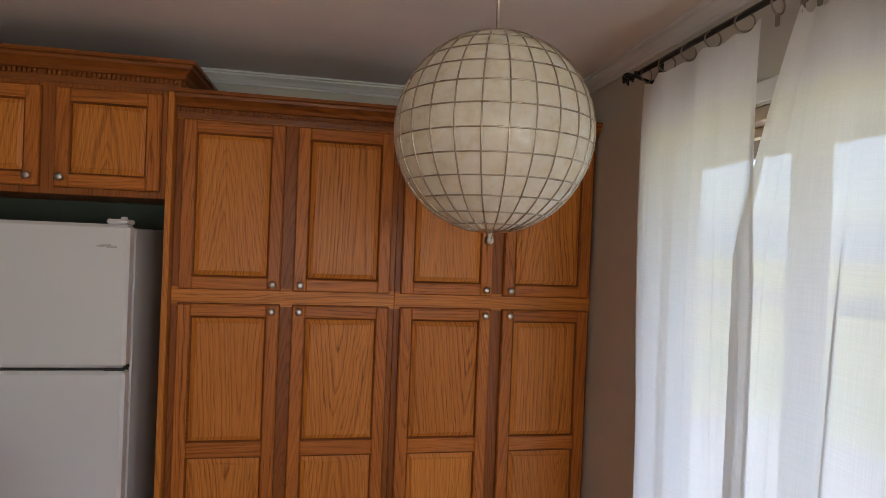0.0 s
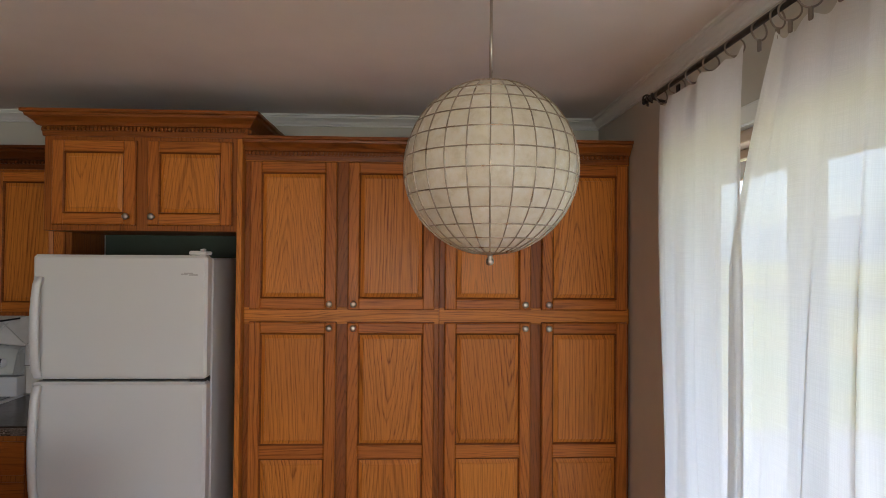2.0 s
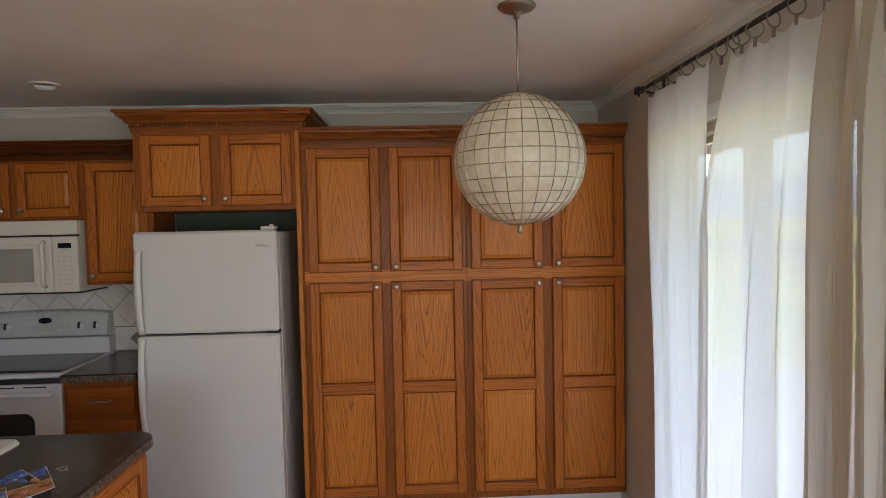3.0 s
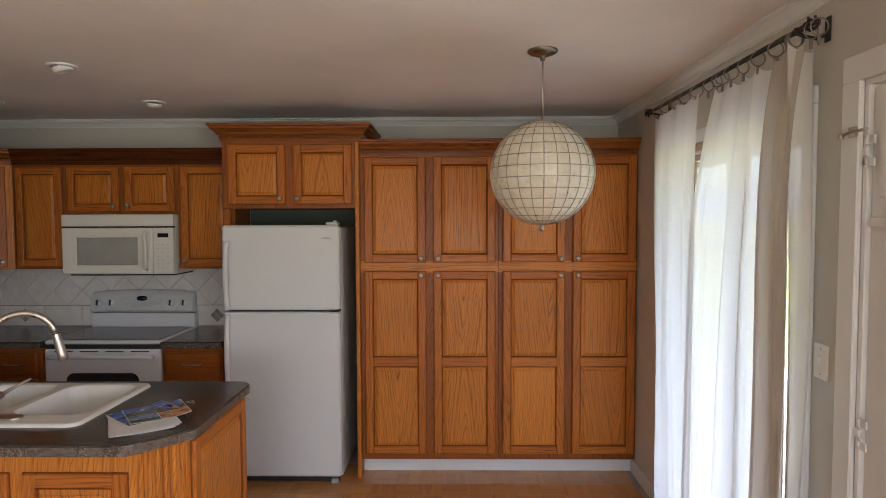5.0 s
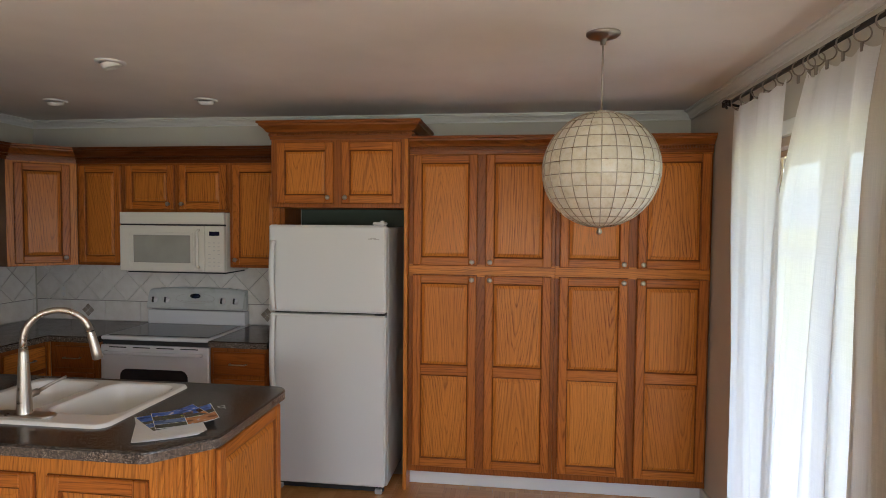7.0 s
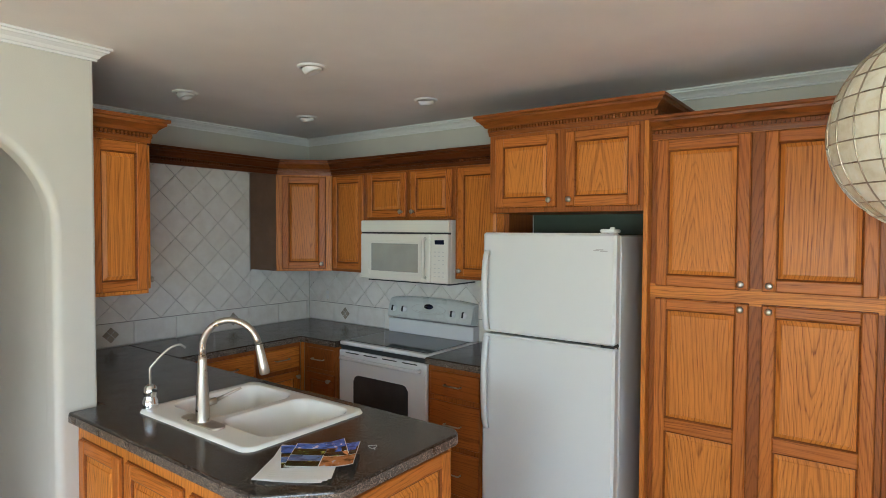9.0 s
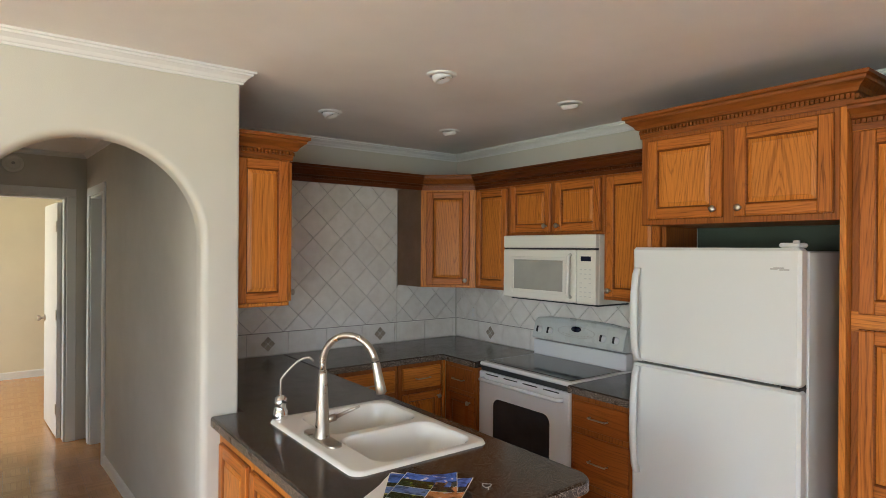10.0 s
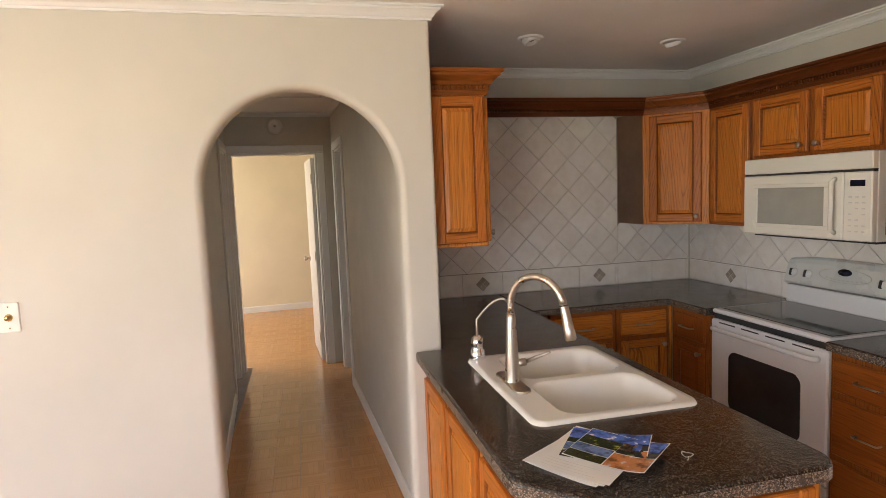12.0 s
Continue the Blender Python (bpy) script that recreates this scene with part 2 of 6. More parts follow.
def ground_cover(name, a, b, c, scale):
    n = Nodes(name)
    v = n.coords()
    col = n.ramp(n.noise(v, scale, 6, 0.65), (0.3, a), (0.5, b), (0.7, c))
    n.bump(n.noise(v, scale * 12, 3), 0.4, 0.03)
    return n.done(col, 0.95)


WALL = painted("greige_wall_paint", (0.588, 0.556, 0.484), 0.62)
CREAM = painted("cream_wall_paint", (0.74, 0.67, 0.50), 0.65)
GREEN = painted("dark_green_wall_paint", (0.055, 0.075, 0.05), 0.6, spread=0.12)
CEIL = painted("ceiling_paint", (0.83, 0.795, 0.76), 0.8, 0.25, 0.07, 120)
TRIM = painted("white_trim_paint", (0.76, 0.755, 0.73), 0.38, 0.04, 0.03, 60)
DOORPAINT = painted("white_door_paint", (0.74, 0.72, 0.68), 0.4, 0.05, 0.03, 60)
OAK_V = oak("oak_upright", "z")
OAK_H = oak("oak_level", "x")
OAK_STILE = oak("oak_door_stile", "z", (0.56, 0.182, 0.028), (0.11, 0.025, 0.004))
OAK_RAIL = oak("oak_door_rail", "x", (0.56, 0.182, 0.028), (0.11, 0.025, 0.004))
OAK_FRAME = oak("oak_face_frame", "z", (0.36, 0.112, 0.020), (0.10, 0.025, 0.0045))
# darker copy of the oak: the shade beside the range painted in
OAK_SHADED_RED = oak("shaded_red_oak", "x", (0.40, 0.118, 0.02), (0.12, 0.028, 0.005))
# dark oak holding both groove stain and the shadow lines round doors and panels
OAK_GROOVE_SHADE = oak("oak_groove_shade", "x", (0.25, 0.072, 0.012), (0.10, 0.025, 0.0045))
OAK_CROWN = oak("oak_crown_moulding", "x", (0.30, 0.092, 0.015), (0.08, 0.019, 0.003))
# crown oak darkened to paint the shade under the kitchen ceiling
OAK_SHADED_TOP = oak("shaded_top_oak", "x", (0.125, 0.034, 0.007), (0.04, 0.010, 0.002))
# oak with shade put into its colour, for corner cabinet sides and toe kicks
OAK_SHADED = plain("shaded_cabinet_oak", (0.16, 0.085, 0.045), 0.5, 0.15)
NICKEL = metal("brushed_nickel", (0.50, 0.45, 0.38), 0.31, 0.02)
CHROME = metal("chrome", (0.8, 0.8, 0.8), 0.09)
BRASS = metal("brass", (0.62, 0.45, 0.2), 0.25)
CAME = metal("aged_brass_came", (0.50, 0.43, 0.33), 0.30)
IRON = plain("black_iron", (0.018, 0.017, 0.016), 0.42, 0.2)
RINGM = metal("pewter_ring", (0.33, 0.29, 0.25), 0.35)
ENAMEL = painted("white_appliance_enamel", (0.70, 0.70, 0.67), 0.34, 0.02, 0.006, 420, 1.3, 0.02)
BISQUE = painted("bisque_appliance_enamel", (0.80, 0.77, 0.68), 0.24, 0.02, 0.015, 300)
RANGEW = painted("range_white_enamel", (0.78, 0.78, 0.78), 0.2, 0.02, 0.015, 300)
GUARD = painted("range_grey_backguard", (0.63, 0.65, 0.62), 0.28, 0.02, 0.02, 300)
SINKW = painted("white_cast_sink_glaze", (0.83, 0.81, 0.755), 0.14, 0.02, 0.03, 80)
BLACKGLASS = plain("black_ceramic_glass", (0.012, 0.012, 0.013), 0.06, 0.2)
OVENGLASS = plain("dark_oven_glass", (0.045, 0.040, 0.042), 0.07, 0.2)
MWGLASS = plain("grey_microwave_window", (0.38, 0.375, 0.33), 0.18, 0.08)
RUBBER = plain("dark_gasket", (0.03, 0.03, 0.03), 0.7, 0.2)
GREYP = plain("grey_plastic", (0.42, 0.42, 0.40), 0.45)
DISPLAY = plain("dark_display", (0.012, 0.014, 0.03), 0.12)
INK = plain("grey_print", (0.50, 0.485, 0.45), 0.5)
FAINT = plain("faint_print", (0.60, 0.58, 0.53), 0.5)
COUNTER = countertop("speckled_dark_laminate", 0.75, 0.2)
# the same laminate, brightened to paint the light on the worktop edges
COUNTER_EDGE_LIT = countertop("lit_edge_laminate", 1.9, 0.3)
TILE = tile_glaze()
GROUT = plain("grey_grout", (0.33, 0.30, 0.265), 0.9, 0.15)
DECO = plain("bronze_deco_tile", (0.34, 0.285, 0.22), 0.3, 0.4)
PARQUET = parquet_wood()
SHEER = sheer("white_sheer_linen", (0.92, 0.92, 0.90), 0.075)
# the white linen toned down to taupe, standing for cloth without backlight
LINEN_UNLIT = sheer("unlit_linen", (0.68, 0.62, 0.535), 0.09)
CREAM_CLOTH = sheer("cream_linen", (0.82, 0.79, 0.72), 0.03)
CAPIZ = capiz()
GLASS = window_glass()
VINYL = plain("tan_window_frame", (0.42, 0.31, 0.22), 0.45)
PLATE = plain("ivory_switch_plate", (0.78, 0.75, 0.68), 0.35)
PAPER = plain("white_paper", (0.80, 0.79, 0.76), 0.6)
GRASS = ground_cover("dry_lawn", (0.10, 0.14, 0.035), (0.20, 0.20, 0.06), (0.30, 0.26, 0.10), 0.35)
ASPHALT = ground_cover("asphalt", (0.045, 0.045, 0.047), (0.055, 0.055, 0.055), (0.07, 0.068, 0.065), 3.0)
CONCRETE = ground_cover("concrete", (0.22, 0.21, 0.195), (0.26, 0.25, 0.235), (0.30, 0.29, 0.27), 2.0)
HILL = ground_cover("far_hills", (0.13, 0.17, 0.20), (0.17, 0.21, 0.25), (0.22, 0.26, 0.28), 0.02)
FASCIA = plain("brown_fascia_paint", (0.20, 0.13, 0.09), 0.6, 0.12)
BOARD = plain("weathered_fence_board", (0.42, 0.36, 0.29), 0.8, 0.2)

# ---- mesh helpers ----


def box(bm, x0, x1, y0, y1, z0, z1, bev=0.0, mat=0, m=None):
    """A box with chamfered edges."""
    c, h = Vector(((x0 + x1) / 2, (y0 + y1) / 2, (z0 + z1) / 2)), (abs(x1 - x0) / 2, abs(y1 - y0) / 2, abs(z1 - z0) / 2)
    b = min(bev, min(h) * 0.9)
    made = []

    def face(vs, out):
        n = (vs[1].co - vs[0].co).cross(vs[2].co - vs[0].co)
        f = bm.faces.new(vs if n.dot(out) > 0 else vs[::-1])
        f.material_index = mat
    v = {}
    for sx in (-1, 1):
        for sy in (-1, 1):
            for sz in (-1, 1):
                s = (sx, sy, sz)
                if b <= 0:
                    one = bm.verts.new(c + Vector([s[i] * h[i] for i in range(3)]))
                    made.append(one)
                    for a in range(3):
                        v[s, a] = one
                else:
                    for a in range(3):
                        v[s, a] = bm.verts.new(c + Vector([s[i] * (h[i] - (0 if i == a else b)) for i in range(3)]))
                        made.append(v[s, a])
    for a in range(3):
        i, j = (a + 1) % 3, (a + 2) % 3
        for sa in (-1, 1):
            ring = []
            for si, sj in ((-1, -1), (1, -1), (1, 1), (-1, 1)):
                s = [0, 0, 0]
                s[a], s[i], s[j] = sa, si, sj
                ring.append(v[tuple(s), a])
            out = Vector((0, 0, 0))
            out[a] = sa
            face(ring, out)
    if b > 0:
        for a in range(3):
            i, j = (a + 1) % 3, (a + 2) % 3
            for si in (-1, 1):
                for sj in (-1, 1):
                    s, t = [0, 0, 0], [0, 0, 0]
                    s[a], s[i], s[j] = -1, si, sj
                    t[a], t[i], t[j] = 1, si, sj
                    s, t = tuple(s), tuple(t)
                    out = Vector((0, 0, 0))
                    out[i], out[j] = si, sj
                    face([v[s, i], v[t, i], v[t, j], v[s, j]], out)
        for sx in (-1, 1):
            for sy in (-1, 1):
                for sz in (-1, 1):
                    s = (sx, sy, sz)
                    face([v[s, 0], v[s, 1], v[s, 2]], Vector(s))
    if m is not None:
        for one in made:
            one.co = m @ one.co
    return bm


def boxed(*dims, bev=0.0, mat=0):
    return box(bmesh.new(), *dims, bev=bev, mat=mat)


def lathe(bm, profile, seg=20, m=None, mat=0):
    """A turned piece: (radius, height) round the local z axis."""
    rings = []
    for r, z in profile:
        if r < 1e-6:
            rings.append([bm.verts.new((0, 0, z))])
        else:
            rings.append([bm.verts.new((r * math.cos(2 * math.pi * k / seg), r * math.sin(2 * math.pi * k / seg), z)) for k in range(seg)])
    for a, b in zip(rings, rings[1:]):
        for k in range(seg):
            q = [a[k % len(a)], a[(k + 1) % len(a)], b[(k + 1) % len(b)], b[k % len(b)]]
            q = list(dict.fromkeys(q))
            if len(q) > 2:
                f = bm.faces.new(q)
                f.smooth, f.material_index = True, mat
    if m is not None:
        for ring in rings:
            for one in ring:
                one.co = m @ one.co
    return bm


def tube(bm, pts, radius, seg=10, mat=0, closed=False):
    """A round bar along a line; radius may be a list."""
    pts = [Vector(p) for p in pts]
    n = len(pts)
    up = None
    rings = []
    for k in range(n):
        a, b = pts[(k - 1) % n if closed else max(k - 1, 0)], pts[(k + 1) % n if closed else min(k + 1, n - 1)]
        d = (b - a).normalized()
        if up is None:
            up = d.orthogonal().normalized()
        up = (up - d * up.dot(d)).normalized()
        side = d.cross(up)
        r = radius[k] if isinstance(radius, (list, tuple)) else radius
        rings.append([bm.verts.new(pts[k] + (up * math.cos(2 * math.pi * j / seg) + side * math.sin(2 * math.pi * j / seg)) * r) for j in range(seg)])
    pairs = list(zip(rings, rings[1:])) + ([(rings[-1], rings[0])] if closed else [])
    for a, b in pairs:
        for j in range(seg):
            f = bm.faces.new((a[j], a[(j + 1) % seg], b[(j + 1) % seg], b[j]))
            f.smooth, f.material_index = True, mat
    if not closed:
        bm.faces.new(rings[0][::-1]).material_index = mat
        bm.faces.new(rings[-1]).material_index = mat
    return bm


def sweep(bm, path, profile, closed=False, caps=True, mat=0):
    """A moulding: profile of (out, up) carried along a level line, mitred; out is to the left of the way."""
    n = len(path)
    rings = []
    for k in range(n):
        p = Vector(path[k][:2])
        z = path[k][2]
        da = (p - Vector(path[(k - 1) % n][:2])) if closed or k > 0 else None
        db = (Vector(path[(k + 1) % n][:2]) - p) if closed or k < n - 1 else None
        da, db = (da or db).normalized(), (db or da).normalized()
        na, nb = Vector((-da.y, da.x)), Vector((-db.y, db.x))
        mit = (na + nb).normalized()
        mit /= max(0.2, mit.dot(na))
        rings.append([bm.verts.new((p.x + mit.x * o, p.y + mit.y * o, z + u)) for o, u in profile])
    pairs = list(zip(rings, rings[1:])) + ([(rings[-1], rings[0])] if closed else [])
    m = len(profile)
    for a, b in pairs:
        for j in range(m):
            f = bm.faces.new((a[j], b[j], b[(j + 1) % m], a[(j + 1) % m]))
            f.material_index = mat
    if caps and not closed:
        bm.faces.new(rings[0])
        bm.faces.new(rings[-1][::-1])
    bmesh.ops.recalc_face_normals(bm, faces=bm.faces[:])
    return bm


def prism(bm, outline, z0, z1, bev=0.0, mat=0):
    """A slab of that outline (x, y), with its upper rim rounded off."""
    n = len(outline)
    area = sum(outline[i][0] * outline[(i + 1) % n][1] - outline[(i + 1) % n][0] * outline[i][1] for i in range(n))
    pts = [Vector(p) for p in (outline if area > 0 else outline[::-1])]

    def inset(d):
        res = []
        for k in range(n):
            da, db = (pts[k] - pts[k - 1]).normalized(), (pts[(k + 1) % n] - pts[k]).normalized()
            na, nb = Vector((-da.y, da.x)), Vector((-db.y, db.x))
            mit = (na + nb).normalized()
            res.append(pts[k] + mit * d / max(0.3, mit.dot(na)))
        return res
    levels = [(z0, 0.0), (z1 - bev, 0.0)] + [(z1 - bev + bev * math.sin(a), bev * (1 - math.cos(a))) for a in (0.5, 1.05, math.pi / 2) if bev]
    rings = [[bm.verts.new((p.x, p.y, z)) for p in inset(d)] for z, d in levels]
    for a, b in zip(rings, rings[1:]):
        for k in range(n):
            bm.faces.new((a[k], a[(k + 1) % n], b[(k + 1) % n], b[k])).material_index = mat
    bm.faces.new(rings[0][::-1]).material_index = mat
    bm.faces.new(rings[-1]).material_index = mat
    return bm


def mesh_of(name, bm, *materials):
    data = bpy.data.meshes.new(name)
    bm.to_mesh(data)
    bm.free()
    for one in materials:
        data.materials.append(one)
    return data


def structure(name, bm, *materials, label="", category=""):
    return tagged(new(name, mesh_of(name, bm, *materials)), label, category, "", "structure")


def part(name, bm, material, parent, label="", m=None):
    mats = material if isinstance(material, tuple) else (material,)
    ob = new(name, mesh_of(name, bm, *mats))
    ob.parent = parent
    if m is not None:
        ob.matrix_basis = m
    return tagged(ob, label)


def thing(name, label, category, m, group=""):
    ob = new(name)
    ob.empty_display_size = 0.1
    ob.matrix_basis = m
    return tagged(ob, label, category, group)


def clip_poly(poly, axis, limit, keep_less):
    """A polygon cut off at a level line."""
    res = []
    for k in range(len(poly)):
        a, b = poly[k - 1], poly[k]
        ina, inb = ((p[axis] <= limit) == keep_less for p in (a, b))
        if ina != inb:
            t = (limit - a[axis]) / (b[axis] - a[axis])
            res.append((a[0] + t * (b[0] - a[0]), a[1] + t * (b[1] - a[1])))
        if inb:
            res.append(b)
    return res


def wall_cells(bm, along, c0, c1, lo, hi, top, holes, mat=0, bottom=0.0):
    """A wall from lo to hi along an axis, from c0 to c1 through, with openings (lo, hi, bottom, top)."""
    cuts = sorted({lo, hi, *[h[0] for h in holes], *[h[1] for h in holes]})
    for a, b in zip(cuts, cuts[1:]):
        mid = (a + b) / 2
        spans = [(bottom, top)]
        for h in holes:
            if h[0] < mid < h[1]:
                spans = [s for z0, z1 in spans for s in ((z0, min(z1, h[2])), (max(z0, h[3]), z1)) if s[1] - s[0] > 1e-4]
        for z0, z1 in spans:
            if along == "x":
                box(bm, a, b, c0, c1, z0, z1, mat=mat)
            else:
                box(bm, c0, c1, a, b, z0, z1, mat=mat)
    return bm


# ---- the shell of the place ----
H = 2.425
EAST, NORTH, WEST, SOUTH_Y = EAST_FACE, 3.50, -3.71, -5.0
ARCH_X, JAMB_Y, HALL_R, HALL_L = -2.49, 1.30, 1.18, 0.215
END_X, FAR_X = -5.65, -8.75
SLIDER = (1.24, 2.48, 0.0, 2.06)
# unseen opening, added only to hold the side fill lamp
ADDED_WINDOW = (-1.85, -0.25, 0.80, 2.00)
EDOOR = (0.15, 0.965, 0.0, 2.085)

structure("wall_east", wall_cells(bmesh.new(), "y", EAST, EAST + 0.14, SOUTH_Y - 0.12, NORTH + 0.12, H, [SLIDER, EDOOR, ADDED_WINDOW]), WALL,
          label="greige painted wall with a patio door opening", category="wall")
structure("wall_north", boxed(WEST - 0.12, EAST, NORTH, NORTH + 0.12, 0, H), WALL, label="greige painted kitchen wall behind the cabinets", category="wall")
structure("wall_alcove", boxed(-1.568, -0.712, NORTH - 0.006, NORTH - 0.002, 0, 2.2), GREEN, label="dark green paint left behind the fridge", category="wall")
structure("wall_west", boxed(WEST - 0.12, WEST, JAMB_Y - 0.05, NORTH, 0, H), WALL, label="greige painted wall over the tiles", category="wall")
structure("wall_hall_right", wall_cells(bmesh.new(), "x", HALL_R, JAMB_Y, END_X, ARCH_X - 0.115, H, [(-5.45, -4.88, 0, 2.055)]), WALL,
          label="greige painted hallway wall", category="wall")
structure("wall_hall_left", wall_cells(bmesh.new(), "x", HALL_L - 0.12, HALL_L, END_X, ARCH_X - 0.12, H, [(-5.50, -4.85, 0, 2.055)]), WALL,
          label="greige painted hallway wall", category="wall")
structure("wall_hall_end", wall_cells(bmesh.new(), "y", END_X - 0.12, END_X, -2.5, 2.2, H, [(0.25, 1.035, 0, 2.055)]), WALL,
          label="greige painted hallway end wall with a doorway", category="wall")
structure("wall_bedroom_far", boxed(FAR_X - 0.12, FAR_X, -2.5, 2.2, 0, H), CREAM, label="cream painted far bedroom wall", category="wall")
structure("wall_bedroom_north", boxed(FAR_X, END_X - 0.12, 2.2, 2.32, 0, H), CREAM, label="cream painted bedroom wall", category="wall")
structure("wall_bedroom_south", wall_cells(bmesh.new(), "x", -2.62, -2.5, FAR_X, END_X - 0.12, H, [(-8.2, -6.6, 0.8, 2.0)]), CREAM,
          label="cream painted bedroom wall with a window", category="wall")
structure("wall_south", wall_cells(bmesh.new(), "x", SOUTH_Y - 0.12, SOUTH_Y, ARCH_X - 0.12, EAST, H, [(-1.50, 0.90, 0.5, 2.05)]), WALL,
          label="greige painted wall with a window", category="wall")


def arch_wall():
    """The wall with the round-headed passage, its edges rounded in plaster."""
    bm = bmesh.new()
    y0, y1, top_r, T, r = 0.320, 1.141, 1.668, 0.12, 0.030
    R, yc = (y1 - y0) / 2, (y0 + y1) / 2
    path = [((y0, z), (-1, 0)) for z in (0.0, 0.8, top_r)]
    path += [((yc - R * math.cos(a), top_r + R * math.sin(a)), (-math.cos(a), math.sin(a))) for a in [math.pi * k / 40 for k in range(1, 40)]]
    path += [((y1, z), (1, 0)) for z in (top_r, 0.8, 0.0)]
    cross = [(r * (1 - math.sin(a)), r * (1 - math.cos(a))) for a in [k * math.pi / 10 for k in range(6)]]
    cross += [(o, T - d) for o, d in cross[::-1]]
    rows = []
    for (py, pz), (ny, nz) in path:
        rows.append([bm.verts.new((ARCH_X - d, py + ny * o, pz + nz * o)) for o, d in cross])
    for a, b in zip(rows, rows[1:]):
        for j in range(len(cross) - 1):
            f = bm.faces.new((a[j], a[j + 1], b[j + 1], b[j]))
            f.smooth = True
    for side in (0, -1):
        x = rows[0][side].co.x
        for a, b in zip(rows, rows[1:]):
            pa, pb = a[side].co, b[side].co
            if abs(pa.y - pb.y) < 1e-6:
                edge = SOUTH_Y if pa.y < yc else JAMB_Y - 0.012 * (side == 0)
                q = [(x, pa.y, pa.z), (x, pb.y, pb.z), (x, edge, pb.z), (x, edge, pa.z)]
            else:
                q = [(x, pa.y, pa.z), (x, pb.y, pb.z), (x, pb.y, H), (x, pa.y, H)]
            bm.faces.new([bm.verts.new(p) for p in q])
        ya, yb = rows[2][side].co.y, rows[-3][side].co.y
        for s, e in ((SOUTH_Y, ya), (yb, JAMB_Y - 0.012 * (side == 0))):
            bm.faces.new([bm.verts.new(p) for p in ((x, s, top_r), (x, e, top_r), (x, e, H), (x, s, H))])
    # the free end, with a softened corner
    prev = None
    for dx, dy in [(0, -0.012), (-0.0035, -0.0035), (-0.012, 0), (-T, 0)]:
        cur = [bm.verts.new((ARCH_X + dx, JAMB_Y + dy, z)) for z in (0, H)]
        if prev:
            bm.faces.new((prev[0], cur[0], cur[1], prev[1]))
        prev = cur
    bmesh.ops.remove_doubles(bm, verts=bm.verts[:], dist=1e-5)
    bmesh.ops.recalc_face_normals(bm, faces=bm.faces[:])
    return bm


structure("wall_arch", arch_wall(), WALL, label="greige plaster wall with a rounded archway", category="wall")

ceil = bmesh.new()
box(ceil, FAR_X - 0.2, EAST + 0.14, SOUTH_Y - 0.2, NORTH + 0.2, H, H + 0.15)
structure("ceiling", ceil, CEIL, label="flat off-white painted ceiling", category="ceiling")
roof = bmesh.new()
box(roof, FAR_X - 0.5, EAST + 0.74, SOUTH_Y - 0.5, NORTH + 0.5, H + 0.16, H + 0.3)
structure("roof", roof, CONCRETE, label="flat roof with a short overhang", category="roof")
structure("fascia", boxed(EAST + 0.74, EAST + 0.78, SOUTH_Y - 0.5, NORTH + 0.5, 2.09, H + 0.3, bev=0.004), FASCIA, label="brown painted fascia board along the roof edge", category="fascia")
structure("floor", boxed(FAR_X - 0.1, EAST + 0.14, SOUTH_Y - 0.1, NORTH + 0.1, -0.15, -0.004), GROUT, label="subfloor under honey oak parquet blocks", category="floor")

CROWN = [(0.0, 0.0), (0.0, -0.063), (0.011, -0.063), (0.012, -0.053), (0.018, -0.050), (0.026, -0.036), (0.042, -0.024), (0.049, -0.021), (0.051, -0.012), (0.062, -0.010), (0.062, 0.0)]
inner = [(EAST, SOUTH_Y, H), (EAST, NORTH, H), (WEST, NORTH, H), (WEST, JAMB_Y, H), (ARCH_X, JAMB_Y, H), (ARCH_X, SOUTH_Y, H)]
structure("crown_moulding", sweep(bmesh.new(), inner, [(o * 0.9, u * 0.88) for o, u in CROWN], closed=True), TRIM, label="white stepped crown moulding", category="moulding")
hall_loop = [(END_X, HALL_L, H), (ARCH_X - 0.12, HALL_L, H), (ARCH_X - 0.12, HALL_R, H), (END_X, HALL_R, H)]
structure("crown_moulding_hall", sweep(bmesh.new(), hall_loop, [(o * 0.6, u * 0.6) for o, u in CROWN], closed=True), TRIM, label="narrow white hallway ceiling trim", category="moulding")

BASE = [(0.0, 0.0), (0.012, 0.0), (0.012, 0.075), (0.007, 0.088), (0.0, 0.09)]


def baseboard(name, *runs):
    bm = bmesh.new()
    for run in runs:
        sweep(bm, [(x, y, 0.0) for x, y in run], BASE)
    structure(name, bm, TRIM, label="white painted baseboard", category="baseboard")


baseboard("baseboard_1", [(EAST, 2.545), (EAST, 3.08)], [(EAST, 1.06), (EAST, 1.175)], [(EAST, SOUTH_Y), (EAST, 0.06)])
baseboard("baseboard_2", [(ARCH_X, 0.285), (ARCH_X, SOUTH_Y)])
baseboard("baseboard_3", [(ARCH_X - 0.12, HALL_R), (-4.81, HALL_R)], [(-4.78, HALL_L), (ARCH_X - 0.12, HALL_L)])
baseboard("baseboard_4", [(FAR_X, 2.2), (FAR_X, -2.5)], [(END_X - 0.12, 2.2), (FAR_X, 2.2)])

